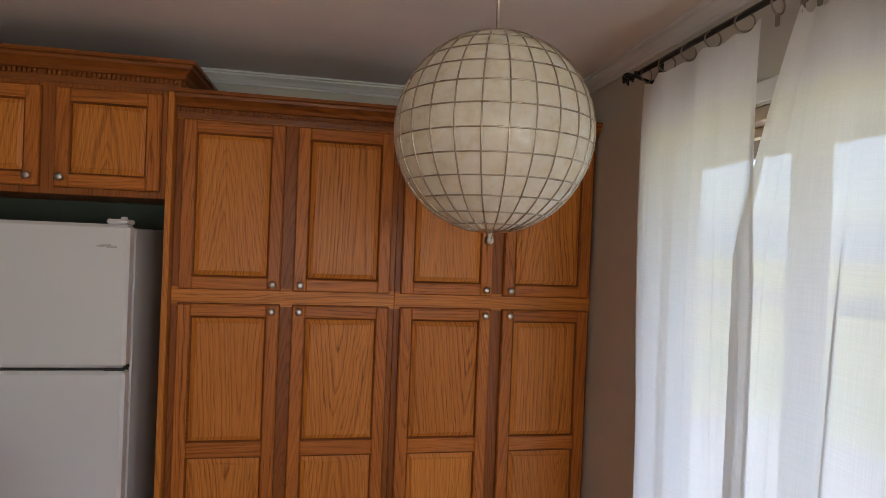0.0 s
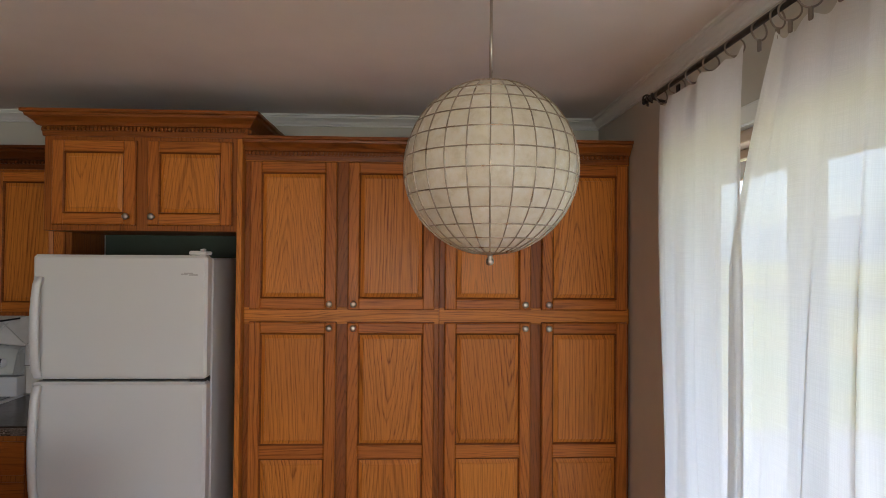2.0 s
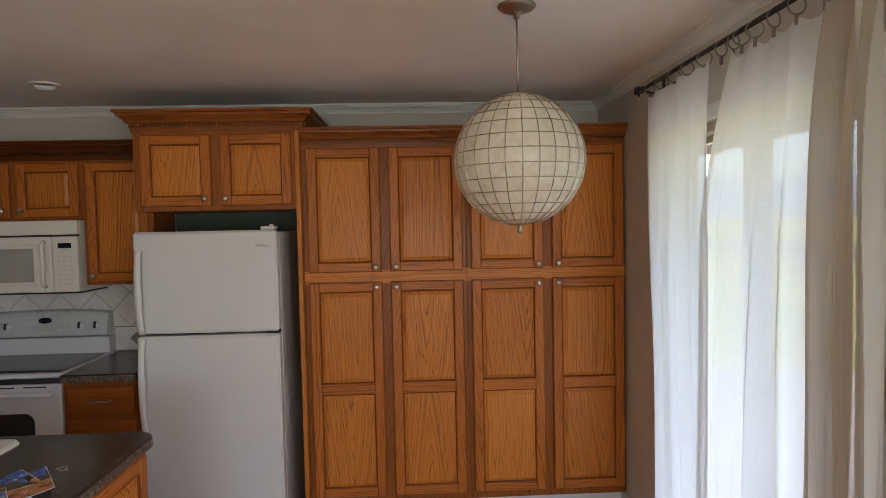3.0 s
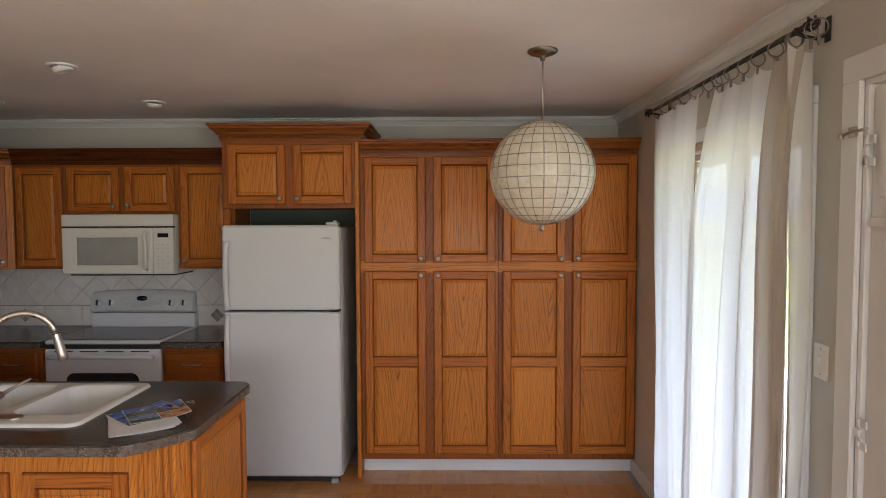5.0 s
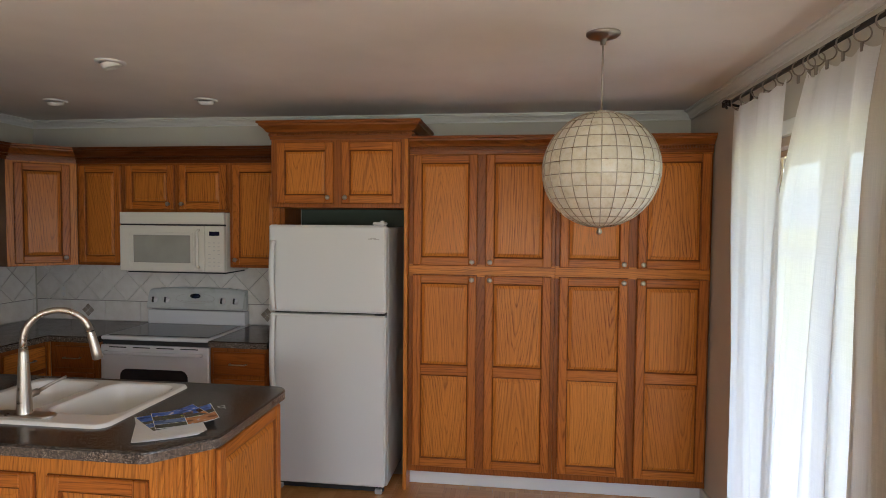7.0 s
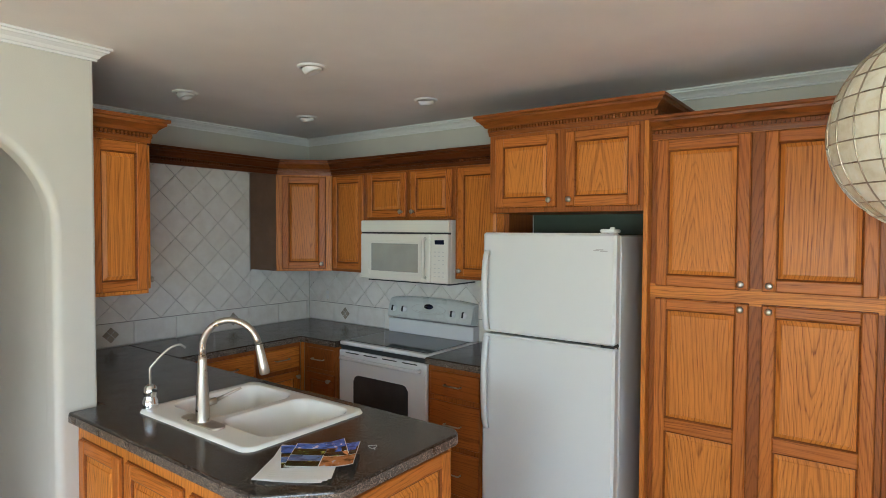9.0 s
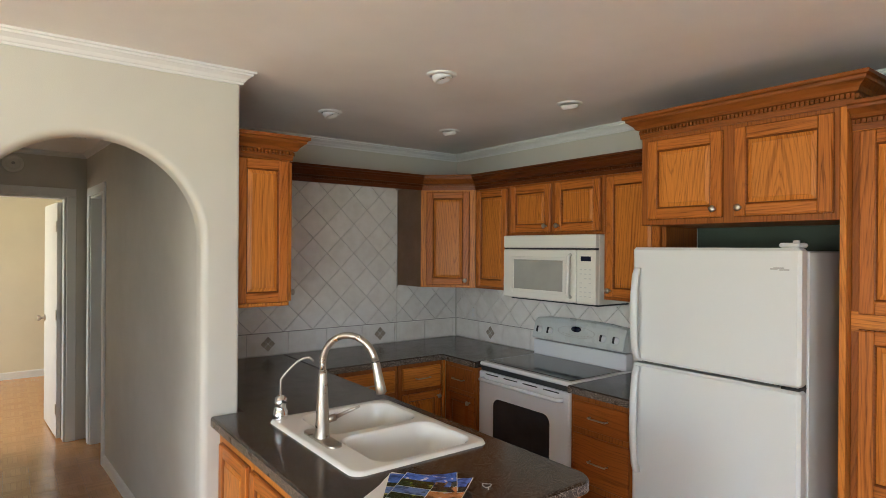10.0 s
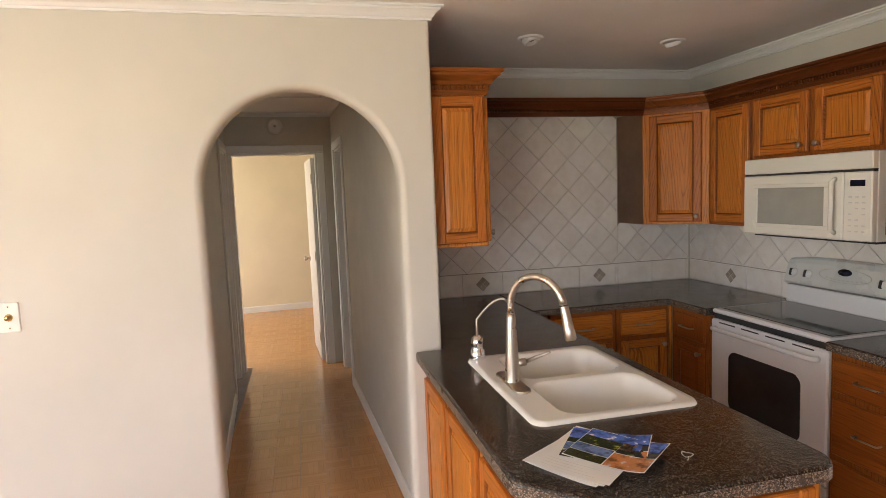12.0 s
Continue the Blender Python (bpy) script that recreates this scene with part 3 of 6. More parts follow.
# ---- doors, windows, switches ----


def casing(bm, along, plane, out, lo, hi, top, w=0.07, t=0.016):
    """Flat casing round an opening, standing out from a wall's face."""
    a, b = sorted((plane, plane + out * t))
    for p, q, z0, z1 in ((lo - w, lo, 0, top), (hi, hi + w, 0, top), (lo - w, hi + w, top, top + w)):
        if along == "y":
            box(bm, a, b, p, q, z0, z1, 0.004)
        else:
            box(bm, p, q, a, b, z0, z1, 0.004)
    return bm


def jamb_lining(bm, along, c0, c1, lo, hi, top, t=0.018):
    for p, q, z0, z1 in ((lo, lo + t, 0, top - t), (hi - t, hi, 0, top - t), (lo, hi, top - t, top)):
        if along == "y":
            box(bm, c0, c1, p, q, z0, z1, 0.002)
        else:
            box(bm, p, q, c0, c1, z0, z1, 0.002)
    return bm


def hinge(bm, x, y, z, m=None):
    for k in range(3):
        lathe(bm, [(0, 0), (0.007, 0), (0.007, 0.024), (0, 0.024)], 10, pose(x, y, z + k * 0.033))
        box(bm, x - 0.003, x + 0.003, y - 0.004, y + 0.03 * (1 if k % 2 else -1), z + k * 0.033, z + k * 0.033 + 0.024)
    return bm


def door_knob(bm, m):
    lathe(bm, [(0, 0), (0.03, 0), (0.031, 0.006), (0.012, 0.01), (0.011, 0.03), (0.02, 0.036), (0.027, 0.05), (0.024, 0.062), (0, 0.066)], 18, m)
    return bm


# the closed white door in the east wall, with its casing, hinges and a flip latch
door = structure("door_1", wall_cells(bmesh.new(), "y", EAST + 0.012, EAST + 0.05, EDOOR[0] + 0.021, EDOOR[1] - 0.022, EDOOR[3] - 0.026, [(0.235, 0.875, 1.77, 1.99)], bottom=0.01), DOORPAINT, label="closed flat white painted door", category="door")
bm = casing(bmesh.new(), "y", EAST, -1, EDOOR[0], EDOOR[1], EDOOR[3], 0.078, 0.018)
jamb_lining(bm, "y", EAST - 0.002, EAST + 0.14, EDOOR[0], EDOOR[1], EDOOR[3])
part("casing", bm, TRIM, door, "white painted door casing")
for z in (1.83, 1.0, 0.2):
    part("hinge", hinge(bmesh.new(), EAST - 0.004, EDOOR[1] - 0.02, z), TRIM, door, "hinge painted over in white")
bm = boxed(EAST - 0.03, EAST - 0.019, EDOOR[1] + 0.0, EDOOR[1] + 0.03, 1.92, 1.95, bev=0.002)
tube(bm, [(EAST - 0.026, EDOOR[1] + 0.06, 1.93), (EAST - 0.03, EDOOR[1] + 0.02, 1.935), (EAST - 0.028, EDOOR[1] - 0.05, 1.935)], 0.005, 8)
lathe(bm, [(0, 0), (0.008, 0.0), (0.009, 0.012), (0, 0.02)], 12, pose(EAST - 0.028, EDOOR[1] + 0.062, 1.92))
part("flip_latch", bm, NICKEL, door, "small steel flip latch")
LITE = (0.235, 0.875, 1.77, 1.99)
bm = bmesh.new()
for p, q, z0, z1 in ((LITE[0] - 0.03, LITE[0], LITE[2] - 0.03, LITE[3] + 0.03), (LITE[1], LITE[1] + 0.03, LITE[2] - 0.03, LITE[3] + 0.03), (LITE[0], LITE[1], LITE[3], LITE[3] + 0.03), (LITE[0], LITE[1], LITE[2] - 0.03, LITE[2])):
    box(bm, EAST + 0.001, EAST + 0.0125, p, q, z0, z1, 0.004)
lite = part("lite_frame", bm, DOORPAINT, door, "raised frame round three small panes")
for k in range(3):
    a = LITE[0] + k * (LITE[1] - LITE[0]) / 3
    part("pane", boxed(EAST + 0.006, EAST + 0.009, a + 0.008, a + (LITE[1] - LITE[0]) / 3 - 0.008, LITE[2], LITE[3]), GLASS, lite)
    if k:
        part("muntin", boxed(EAST + 0.002, EAST + 0.0118, a - 0.008, a + 0.008, LITE[2], LITE[3], bev=0.002), DOORPAINT, lite)
part("ledge", boxed(EAST - 0.012, EAST + 0.0125, 0.19, 0.92, 1.655, 1.685, bev=0.004), DOORPAINT, door, "narrow moulded ledge")
part("door_knob", door_knob(bmesh.new(), pose(EAST + 0.012, EDOOR[0] + 0.09, 0.95, 0, -90, 0)), NICKEL, door)

# hallway doorways
way = structure("doorway_1", casing(bmesh.new(), "y", END_X, 1, 0.25, 1.035, 2.055), TRIM, label="white doorway casing to the bedroom", category="doorway")
bm = jamb_lining(bmesh.new(), "y", END_X - 0.12, END_X + 0.002, 0.25, 1.035, 2.055)
casing(bm, "y", END_X - 0.12, -1, 0.25, 1.035, 2.055)
part("lining", bm, TRIM, way)
leaf_m = pose(END_X - 0.10, 1.015, 0.012, 0, 0, 1)
door2 = structure("door_2", boxed(-0.745, 0.0, -0.035, 0.0, 0, 2.0, bev=0.003), DOORPAINT, label="white bedroom door standing wide open", category="door")
door2.matrix_basis = leaf_m
part("door_knob", door_knob(bmesh.new(), pose(-0.68, -0.035, 0.96, 90, 0, 0)), NICKEL, door2, "round nickel door knob")
for z in (0.2, 1.0, 1.75):
    part("hinge", boxed(-0.03, 0.012, -0.042, -0.036, z, z + 0.09, bev=0.002), NICKEL, door2)
way2 = structure("doorway_2", casing(bmesh.new(), "x", HALL_R, -1, -5.45, -4.88, 2.055), TRIM, label="white casing of a narrow hallway doorway", category="doorway")
part("lining", jamb_lining(bmesh.new(), "x", HALL_R - 0.002, JAMB_Y, -5.45, -4.88, 2.055), TRIM, way2)
structure("door_3", boxed(-4.955, -4.92, JAMB_Y + 0.005, JAMB_Y + 0.52, 0.01, 2.02, bev=0.003), DOORPAINT, label="white painted closet door swung open into a dark room", category="door")
structure("wall_closet", wall_cells(wall_cells(bmesh.new(), "y", -4.58, -4.50, JAMB_Y, 2.3, H, []), "x", 2.3, 2.4, END_X, -4.5, H, []), WALL, label="greige painted closet walls", category="wall")
way3 = structure("doorway_3", casing(bmesh.new(), "x", HALL_L, 1, -5.50, -4.85, 2.055), TRIM, label="white casing of a hallway doorway", category="doorway")
part("lining", jamb_lining(bmesh.new(), "x", HALL_L - 0.12, HALL_L + 0.002, -5.50, -4.85, 2.055), TRIM, way3)
structure("door_4", boxed(-5.48, -4.87, HALL_L - 0.10, HALL_L - 0.065, 0.01, 2.02, bev=0.003), DOORPAINT, label="white painted hallway door, closed", category="door")
structure("attic_hatch", boxed(-4.7, -4.05, 0.36, 1.02, H - 0.012, H - 0.002, bev=0.003), CEIL, label="flat attic hatch panel in the ceiling", category="hatch")
bm = bmesh.new()
for d in ((-4.75, -4.7, 0.31, 1.07), (-4.05, -4.0, 0.31, 1.07), (-4.7, -4.05, 0.31, 0.36), (-4.7, -4.05, 1.02, 1.07)):
    box(bm, *d, H - 0.02, H - 0.001, 0.004)
structure("attic_hatch_trim", bm, TRIM, label="white trim round the attic hatch", category="trim")

# the patio door behind the curtains
y0, y1, _, zt = SLIDER
win = structure("window_1", casing(bmesh.new(), "y", EAST, -1, y0, y1, zt, 0.06, 0.014), TRIM, label="sliding glass patio door with white casing", category="window")
bm = bmesh.new()
for p, q, z0, z1 in ((y0, y0 + 0.04, 0.03, zt - 0.04), (y1 - 0.04, y1, 0.03, zt - 0.04), (y0, y1, zt - 0.04, zt), (y0, y1, 0.0, 0.03)):
    box(bm, EAST + 0.02, EAST + 0.12, p, q, z0, z1, 0.003)
part("window_frame", bm, VINYL, win, "tan sliding door frame")
mid = (y0 + y1) / 2
for k, (p, q, x) in enumerate(((y0 + 0.04, mid + 0.03, EAST + 0.035), (mid - 0.03, y1 - 0.04, EAST + 0.08))):
    bm = bmesh.new()
    for a, b, z0, z1 in ((p, p + 0.05, 0.03, zt - 0.04), (q - 0.05, q, 0.03, zt - 0.04), (p + 0.05, q - 0.05, 0.03, 0.10), (p + 0.05, q - 0.05, zt - 0.07, zt - 0.04)):
        box(bm, x, x + 0.035, a, b, z0, z1, 0.003)
    sash = part("sash", bm, VINYL, win)
    pane = part("pane", boxed(x + 0.014, x + 0.02, p + 0.05, q - 0.05, 0.10, zt - 0.07), GLASS, sash)
    pane.visible_shadow = False
for name, holes, plane, along in (("window_2", (-1.50, 0.90, 0.5, 2.05), SOUTH_Y, "x"), ("window_3", (-8.2, -6.6, 0.8, 2.0), -2.5, "x")):
    a, b, z0, z1 = holes
    bm = bmesh.new()
    for p, q, s, t in ((a, a + 0.04, z0, z1), (b - 0.04, b, z0, z1), (a + 0.04, b - 0.04, z0, z0 + 0.04), (a + 0.04, b - 0.04, z1 - 0.04, z1), ((a + b) / 2 - 0.02, (a + b) / 2 + 0.02, z0 + 0.04, z1 - 0.04)):
        box(bm, p, q, plane - 0.03, plane + 0.005, s, t, 0.003)
    structure(name, bm, TRIM, label="white frame of an unseen window", category="window")


# frame of the added side opening, out of view
bm = bmesh.new()
a, b, z0, z1 = ADDED_WINDOW
for p, q, s, t in ((a, a + 0.04, z0, z1), (b - 0.04, b, z0, z1), (a + 0.04, b - 0.04, z0, z0 + 0.04), (a + 0.04, b - 0.04, z1 - 0.04, z1), ((a + b) / 2 - 0.02, (a + b) / 2 + 0.02, z0 + 0.04, z1 - 0.04)):
    box(bm, EAST + 0.05, EAST + 0.09, p, q, s, t, 0.003)
structure("window_4", bm, TRIM, label="white frame of an unseen window", category="window")


def wall_plate(name, label, m, kind):
    """A cover plate on a wall, its back in the local xz plane, facing -y."""
    ob = thing(name, label, name.replace("_", " "), m)
    part("plate", boxed(-0.036, 0.036, -0.006, 0, -0.058, 0.058, bev=0.003), PLATE, ob)
    if kind == "toggle":
        part("toggle", boxed(-0.005, 0.005, -0.018, -0.006, -0.004, 0.016, bev=0.002), PLATE, ob)
    elif kind == "dimmer":
        part("knob", lathe(bmesh.new(), [(0.014, 0), (0.014, 0.004), (0.011, 0.006), (0.01, 0.018), (0, 0.02)], 16, pose(0, -0.006, 0, 90, 0, 0)), BRASS, ob, "round brass dimmer knob")
    else:
        for z in (-0.02, 0.02):
            part("socket", boxed(-0.016, 0.016, -0.008, -0.006, z - 0.014, z + 0.014, bev=0.003), TRIM, ob)
    for z in (-0.042, 0.042):
        part("screw", lathe(bmesh.new(), [(0.003, 0), (0.003, 0.001), (0, 0.0015)], 8, pose(0, -0.006, z, 90, 0, 0)), BRASS if kind == "dimmer" else NICKEL, ob)
    return ob


wall_plate("light_switch", "ivory toggle switch plate on the wall by the door", pose(EAST, 1.13, 1.215, 0, 0, -90), "toggle")
wall_plate("dimmer_switch", "ivory plate with a brass dimmer knob on the wall", pose(ARCH_X, -0.412, 1.208, 0, 0, 90), "dimmer")
wall_plate("wall_outlet", "white outlet plate on the tiled kitchen wall", pose(-3.46, NORTH - 0.0135, 1.13), "outlet")
wall_plate("wall_outlet", "white outlet plate low on the hallway wall", pose(-3.35, HALL_L, 0.34, 0, 0, 180), "outlet")

smoke = thing("smoke_detector", "round white smoke detector above the hallway doorway", "smoke detector", pose(END_X, 0.67, 2.30, 90, 0, 90))
part("housing", lathe(bmesh.new(), [(0.07, 0), (0.072, 0.012), (0.064, 0.03), (0.05, 0.036), (0.048, 0.032), (0.03, 0.034), (0, 0.036)], 28), PLATE, smoke)
part("test_button", lathe(bmesh.new(), [(0.012, 0.034), (0.012, 0.04), (0, 0.041)], 14), GREYP, smoke)

# recessed ceiling spots
spot = thing("recessed_ceiling_light", "white eyeball spot set in the ceiling, unlit", "ceiling light", pose(-1.95, 2.02, H), "kitchen ceiling lights")
part("trim_ring", lathe(bmesh.new(), [(0.068, 0.0), (0.068, -0.003), (0.062, -0.008), (0.052, -0.011), (0.050, -0.004), (0.050, 0.0)], 32), TRIM, spot)
part("eyeball", lathe(bmesh.new(), [(0.048, -0.003), (0.047, -0.012), (0.042, -0.024), (0.035, -0.031), (0.032, -0.014), (0.0, -0.008)], 28, pose(0, 0, 0, 12, -14, 0)), TRIM, spot, "white swivelling eyeball")
part("lamp", lathe(bmesh.new(), [(0.027, -0.0125), (0.02, -0.015), (0, -0.016)], 20, pose(0, 0, 0, 12, -14, 0)), RUBBER, spot)
for x, y in ((-1.945, 2.87), (-2.92, 1.95), (-2.92, 2.81)):
    copy_thing(spot, pose(x, y, H, 0, 0, 0 if y < 2.5 else 70))

# the hallway and the bedroom stand a few degrees askew of the kitchen
ASKEW = Matrix.Translation((-2.6, 0.7, 0)) @ Matrix.Rotation(radians(3.0), 4, "Z") @ Matrix.Translation((2.6, -0.7, 0))
for name in ("wall_hall_right", "wall_hall_left", "wall_hall_end", "wall_bedroom_far", "wall_bedroom_north", "wall_bedroom_south", "wall_closet", "crown_moulding_hall",
             "baseboard_3", "baseboard_4", "doorway_1", "doorway_2", "doorway_3", "door_2", "door_3", "door_4", "attic_hatch", "attic_hatch_trim", "window_3", "smoke_detector", "wall_outlet.001", "bedroom_daylight"):
    bpy.data.objects[name].matrix_basis = ASKEW @ bpy.data.objects[name].matrix_basis

# ---- curtains ----


class SimpleCo:
    """A remembered place of a vertex."""

    def __init__(self, co):
        self.co = co.copy()


def curtain(name, label, ya, yb, x, folds, ztop, lift, gap=None, seed=0, depth=0.03, clips=5, pleats=5, cloth=None, turn_back=0.0):
    """A hung sheet of sheer linen from ya to yb, gathered at its rings."""
    rng = random.Random(seed)
    ob = thing(name, label, "curtain", pose(x, (ya + yb) / 2, 0.015), "patio door curtains")
    off = (ya + yb) / 2
    bm = bmesh.new()
    uvl = bm.loops.layers.uv.new()
    nu, nv = 190, 48
    ph = [rng.uniform(0, 6.28) for _ in range(6)]
    grid = []
    for j in range(nv + 1):
        v = j / nv
        row = []
        for i in range(nu + 1):
            u = i / nu
            y = ya + (yb - ya) * u
            down = 1 - v
            pinch = math.exp(-down * 7)
            w = folds * math.pi * (u + 0.035 * math.sin(2.1 * math.pi * u + ph[0]))
            s = math.sin(w * 2 + ph[1])
            sharp = math.copysign(abs(s) ** 0.7, s)
            dx = depth * (0.35 + 0.65 * down) * sharp * (0.75 + 0.35 * math.sin(5 * u + ph[2])) + 0.010 * math.sin(w * 3.3 + ph[3] + v * 1.2)
            dx += 0.02 * math.sin(down * 2.4 + ph[4] + u * 2) + 0.005 * math.copysign(abs(math.sin(w * 4.7 + ph[0])) ** 0.5, math.sin(w * 4.7 + ph[0])) * (0.3 + 0.7 * down)
            y += 0.016 * math.sin(w * 2 + ph[5]) * down + 0.006 * math.sin(9 * v + u * 7)
            # loose pleats that lap over themselves
            pw = 2 * math.pi * pleats * (u + 0.05 * math.sin(6.3 * u + ph[3]) + 0.012 * math.sin(3 * down + 9 * u)) + ph[4]
            hung = 0.2 + 0.8 * min(1, down * 3)
            y += 0.21 * (yb - ya) / pleats * math.sin(pw) * hung * (0.75 + 0.25 * math.sin(4.1 * u + ph[1]))
            dx += 0.007 * math.cos(pw) * hung
            if gap:
                y += gap(u, down)
            dx += turn_back * (u - 0.5) + (ROD_X - 0.01 - x) * pinch * (turn_back == 0)
            sag = lift * (abs(math.sin(clips * math.pi * u)) ** 1.5) * pinch
            z = ztop * v - sag * v
            row.append((bm.verts.new((dx, y - off, z)), u * (yb - ya) * 1.5, v * ztop))
        grid.append(row)
    for j in range(nv):
        for i in range(nu):
            q = (grid[j][i], grid[j][i + 1], grid[j + 1][i + 1], grid[j + 1][i])
            f = bm.faces.new([a[0] for a in q])
            f.smooth = True
            for lp, a in zip(f.loops, q):
                lp[uvl].uv = (a[1], a[2])
    grid = [[(SimpleCo(v.co), a, b) for v, a, b in row] for row in grid]
    part("sheet", bm, cloth or SHEER, ob)
    # the stitched side hems, a second layer of cloth
    for cols in (range(0, 8), range(nu - 7, nu + 1)):
        hb = bmesh.new()
        uvh = hb.loops.layers.uv.new()
        strip = [[(hb.verts.new(grid[j][i][0].co + Vector((0.0025, 0, 0))), grid[j][i][1], grid[j][i][2]) for i in cols] for j in range(nv + 1)]
        for a, b in zip(strip, strip[1:]):
            for i in range(len(a) - 1):
                q = (a[i], a[i + 1], b[i + 1], b[i])
                f = hb.faces.new([v[0] for v in q])
                f.smooth = True
                for lp, v in zip(f.loops, q):
                    lp[uvh].uv = (v[1] + 0.3, v[2])
        part("hem", hb, cloth or SHEER, ob, "narrow stitched hem")
    for k in range(clips + 1):
        u = k / clips
        y = ya + (yb - ya) * u + (gap(u, 0) if gap else 0) - off
        y += rng.uniform(-0.012, 0.012)
        c = Vector((ROD_X - x, y, ROD_Z - 0.022 - 0.015))
        tilt = rng.uniform(-0.5, 0.5)
        ring = [c + Vector((0.026 * math.cos(a), 0.026 * math.cos(a) * tilt, 0.026 * math.sin(a))) for a in [2 * math.pi * t / 20 for t in range(20)]]
        part("ring", tube(bmesh.new(), ring, 0.0026, 6, closed=True), RINGM, ob, "pewter curtain ring with a clip")
        bm = boxed(c.x - 0.004, c.x + 0.004, c.y - 0.006, c.y + 0.006, ztop - 0.022, c.z - 0.024, bev=0.002)
        part("clip", bm, RINGM, ob)
    return ob


def gap_far(u, down):
    return 0.05 * (1 - min(1, down / 0.3)) * (1 - u) ** 2


def gap_near(u, down):
    # the near sheet is drawn back at its head, so that the gap narrows downwards
    return -0.155 * (1 - min(1, down / 0.27)) * u ** 4


ROD_X, ROD_Z = 1.02, 2.286
curtain("curtain", "white sheer linen curtain backlit by the patio door", 1.77, 2.435, 0.990, 1.6, 2.215, 0.014, gap_far, 3, 0.026, 5, 4)
curtain("curtain", "white sheer linen curtain drawn over the patio door", 1.16, 1.885, 0.970, 1.6, 2.215, 0.022, gap_near, 8, 0.022, 6, 4)
# in front of solid wall, so its shade is put into the cloth colour
curtain("curtain", "linen curtain bunched at the rod's end, darkened for want of backlight", 1.055, 1.265, 0.945, 1.1, 2.215, 0.02, None, 5, 0.016, 2, 2, LINEN_UNLIT)
curtain("curtain", "narrow white sheer curtain end turned back to the wall", 1.085, 1.168, 1.008, 0.8, 2.215, 0.02, None, 6, 0.005, 1, 1, CREAM_CLOTH, 0.125)

rod = thing("curtain_rod", "black iron curtain rod with knotted finials", "curtain rod", pose(ROD_X, 1.83, ROD_Z))
part("pole", tube(bmesh.new(), [(0, -0.72, 0), (0, 0.715, 0)], 0.0095, 12), IRON, rod)
for s, tip in ((-1, 0.72), (1, 0.715)):
    bm = bmesh.new()
    for k in range(5):
        a0 = k * 1.256
        tube(bm, [(0.02 * math.cos(a0 + t) * math.sin(t * 1.57), s * (tip + 0.028 * t), 0.022 * math.sin(a0 + t) * math.sin(t * 1.57)) for t in [j / 5 for j in range(11)]], 0.004, 6)
    lathe(bm, [(0, 0), (0.013, 0.002), (0.013, 0.012), (0, 0.014)], 14, pose(0, s * (tip - 0.005), 0, -90 * s, 0, 0))
    part("finial", bm, IRON, rod, "knotted black iron finial")
    by = -0.69 if s < 0 else 0.66
    bm = boxed(0.084, 0.089, by - 0.015, by + 0.015, -0.04, 0.04, bev=0.002)
    tube(bm, [(0.086, by, -0.015), (0.05, by, -0.03), (0.012, by, -0.022), (-0.012, by, -0.014), (-0.016, by, 0.004)], 0.006, 8)
    part("bracket", bm, IRON, rod)

# ---- globe pendant ----
GX, GY, GZ, GR = 0.304, 1.83, 1.889, 0.229
lamp = thing("pendant_lamp", "round capiz shell pendant lamp with brass seams", "pendant lamp", pose(GX, GY, GZ))
COLS, ROWS_N = 26, 13
t0, t1 = math.radians(13), math.radians(169)


def on_globe(c, r, rad):
    th, ph = t0 + (t1 - t0) * r / ROWS_N, 2 * math.pi * c / COLS
    wob = 1 + 0.006 * math.sin(3 * ph + 2 * th)
    return Vector((rad * wob * math.sin(th) * math.cos(ph), rad * wob * math.sin(th) * math.sin(ph), rad * math.cos(th)))


for r in range(ROWS_N):
    for c in range(COLS):
        bm = bmesh.new()
        mid_p = on_globe(c + 0.5, r + 0.5, GR)
        g = [[bm.verts.new(on_globe(c + i / 2, r + j / 2, GR - 0.0015 + 0.002 * (i == 1 and j == 1))) for i in range(3)] for j in range(3)]
        for j in range(2):
            for i in range(2):
                bm.faces.new((g[j][i], g[j + 1][i], g[j + 1][i + 1], g[j][i + 1])).smooth = True
        part("shell_pane", bm, CAPIZ, lamp)
bm = bmesh.new()
for c in range(COLS):
    tube(bm, [on_globe(c, r / 3, GR) for r in range(ROWS_N * 3 + 1)], 0.0017, 5)
for r in range(ROWS_N + 1):
    tube(bm, [on_globe(c / 3, r, GR) for c in range(COLS * 3)], 0.0017, 5, closed=True)
part("seams", bm, CAME, lamp, "thin aged brass seams")
part("top_cap", lathe(bmesh.new(), [(0.008, 0.008), (0.02, 0.005), (0.05, 0.003), (0.054, -0.002), (0, -0.002)], 20, pose(0, 0, GR * math.cos(t0))), CAME, lamp)
part("finial", lathe(bmesh.new(), [(0.053, 0.002), (0.045, -0.003), (0.008, -0.006), (0.006, -0.011), (0.011, -0.018), (0.0115, -0.026), (0.006, -0.033), (0, -0.034)], 18, pose(0, 0, -GR * math.cos(t0))), NICKEL, lamp, "small turned nickel finial")
part("stem", tube(bmesh.new(), [(0, 0, GR * 0.98), (0, 0, H - GZ - 0.03)], 0.0042, 8), NICKEL, lamp, "thin nickel stem")
part("canopy", lathe(bmesh.new(), [(0.066, 0.0), (0.067, -0.006), (0.058, -0.014), (0.03, -0.024), (0.012, -0.03), (0.01, -0.045), (0, -0.045)], 28, pose(0, 0, H - GZ)), RINGM, lamp, "dark pewter ceiling canopy")
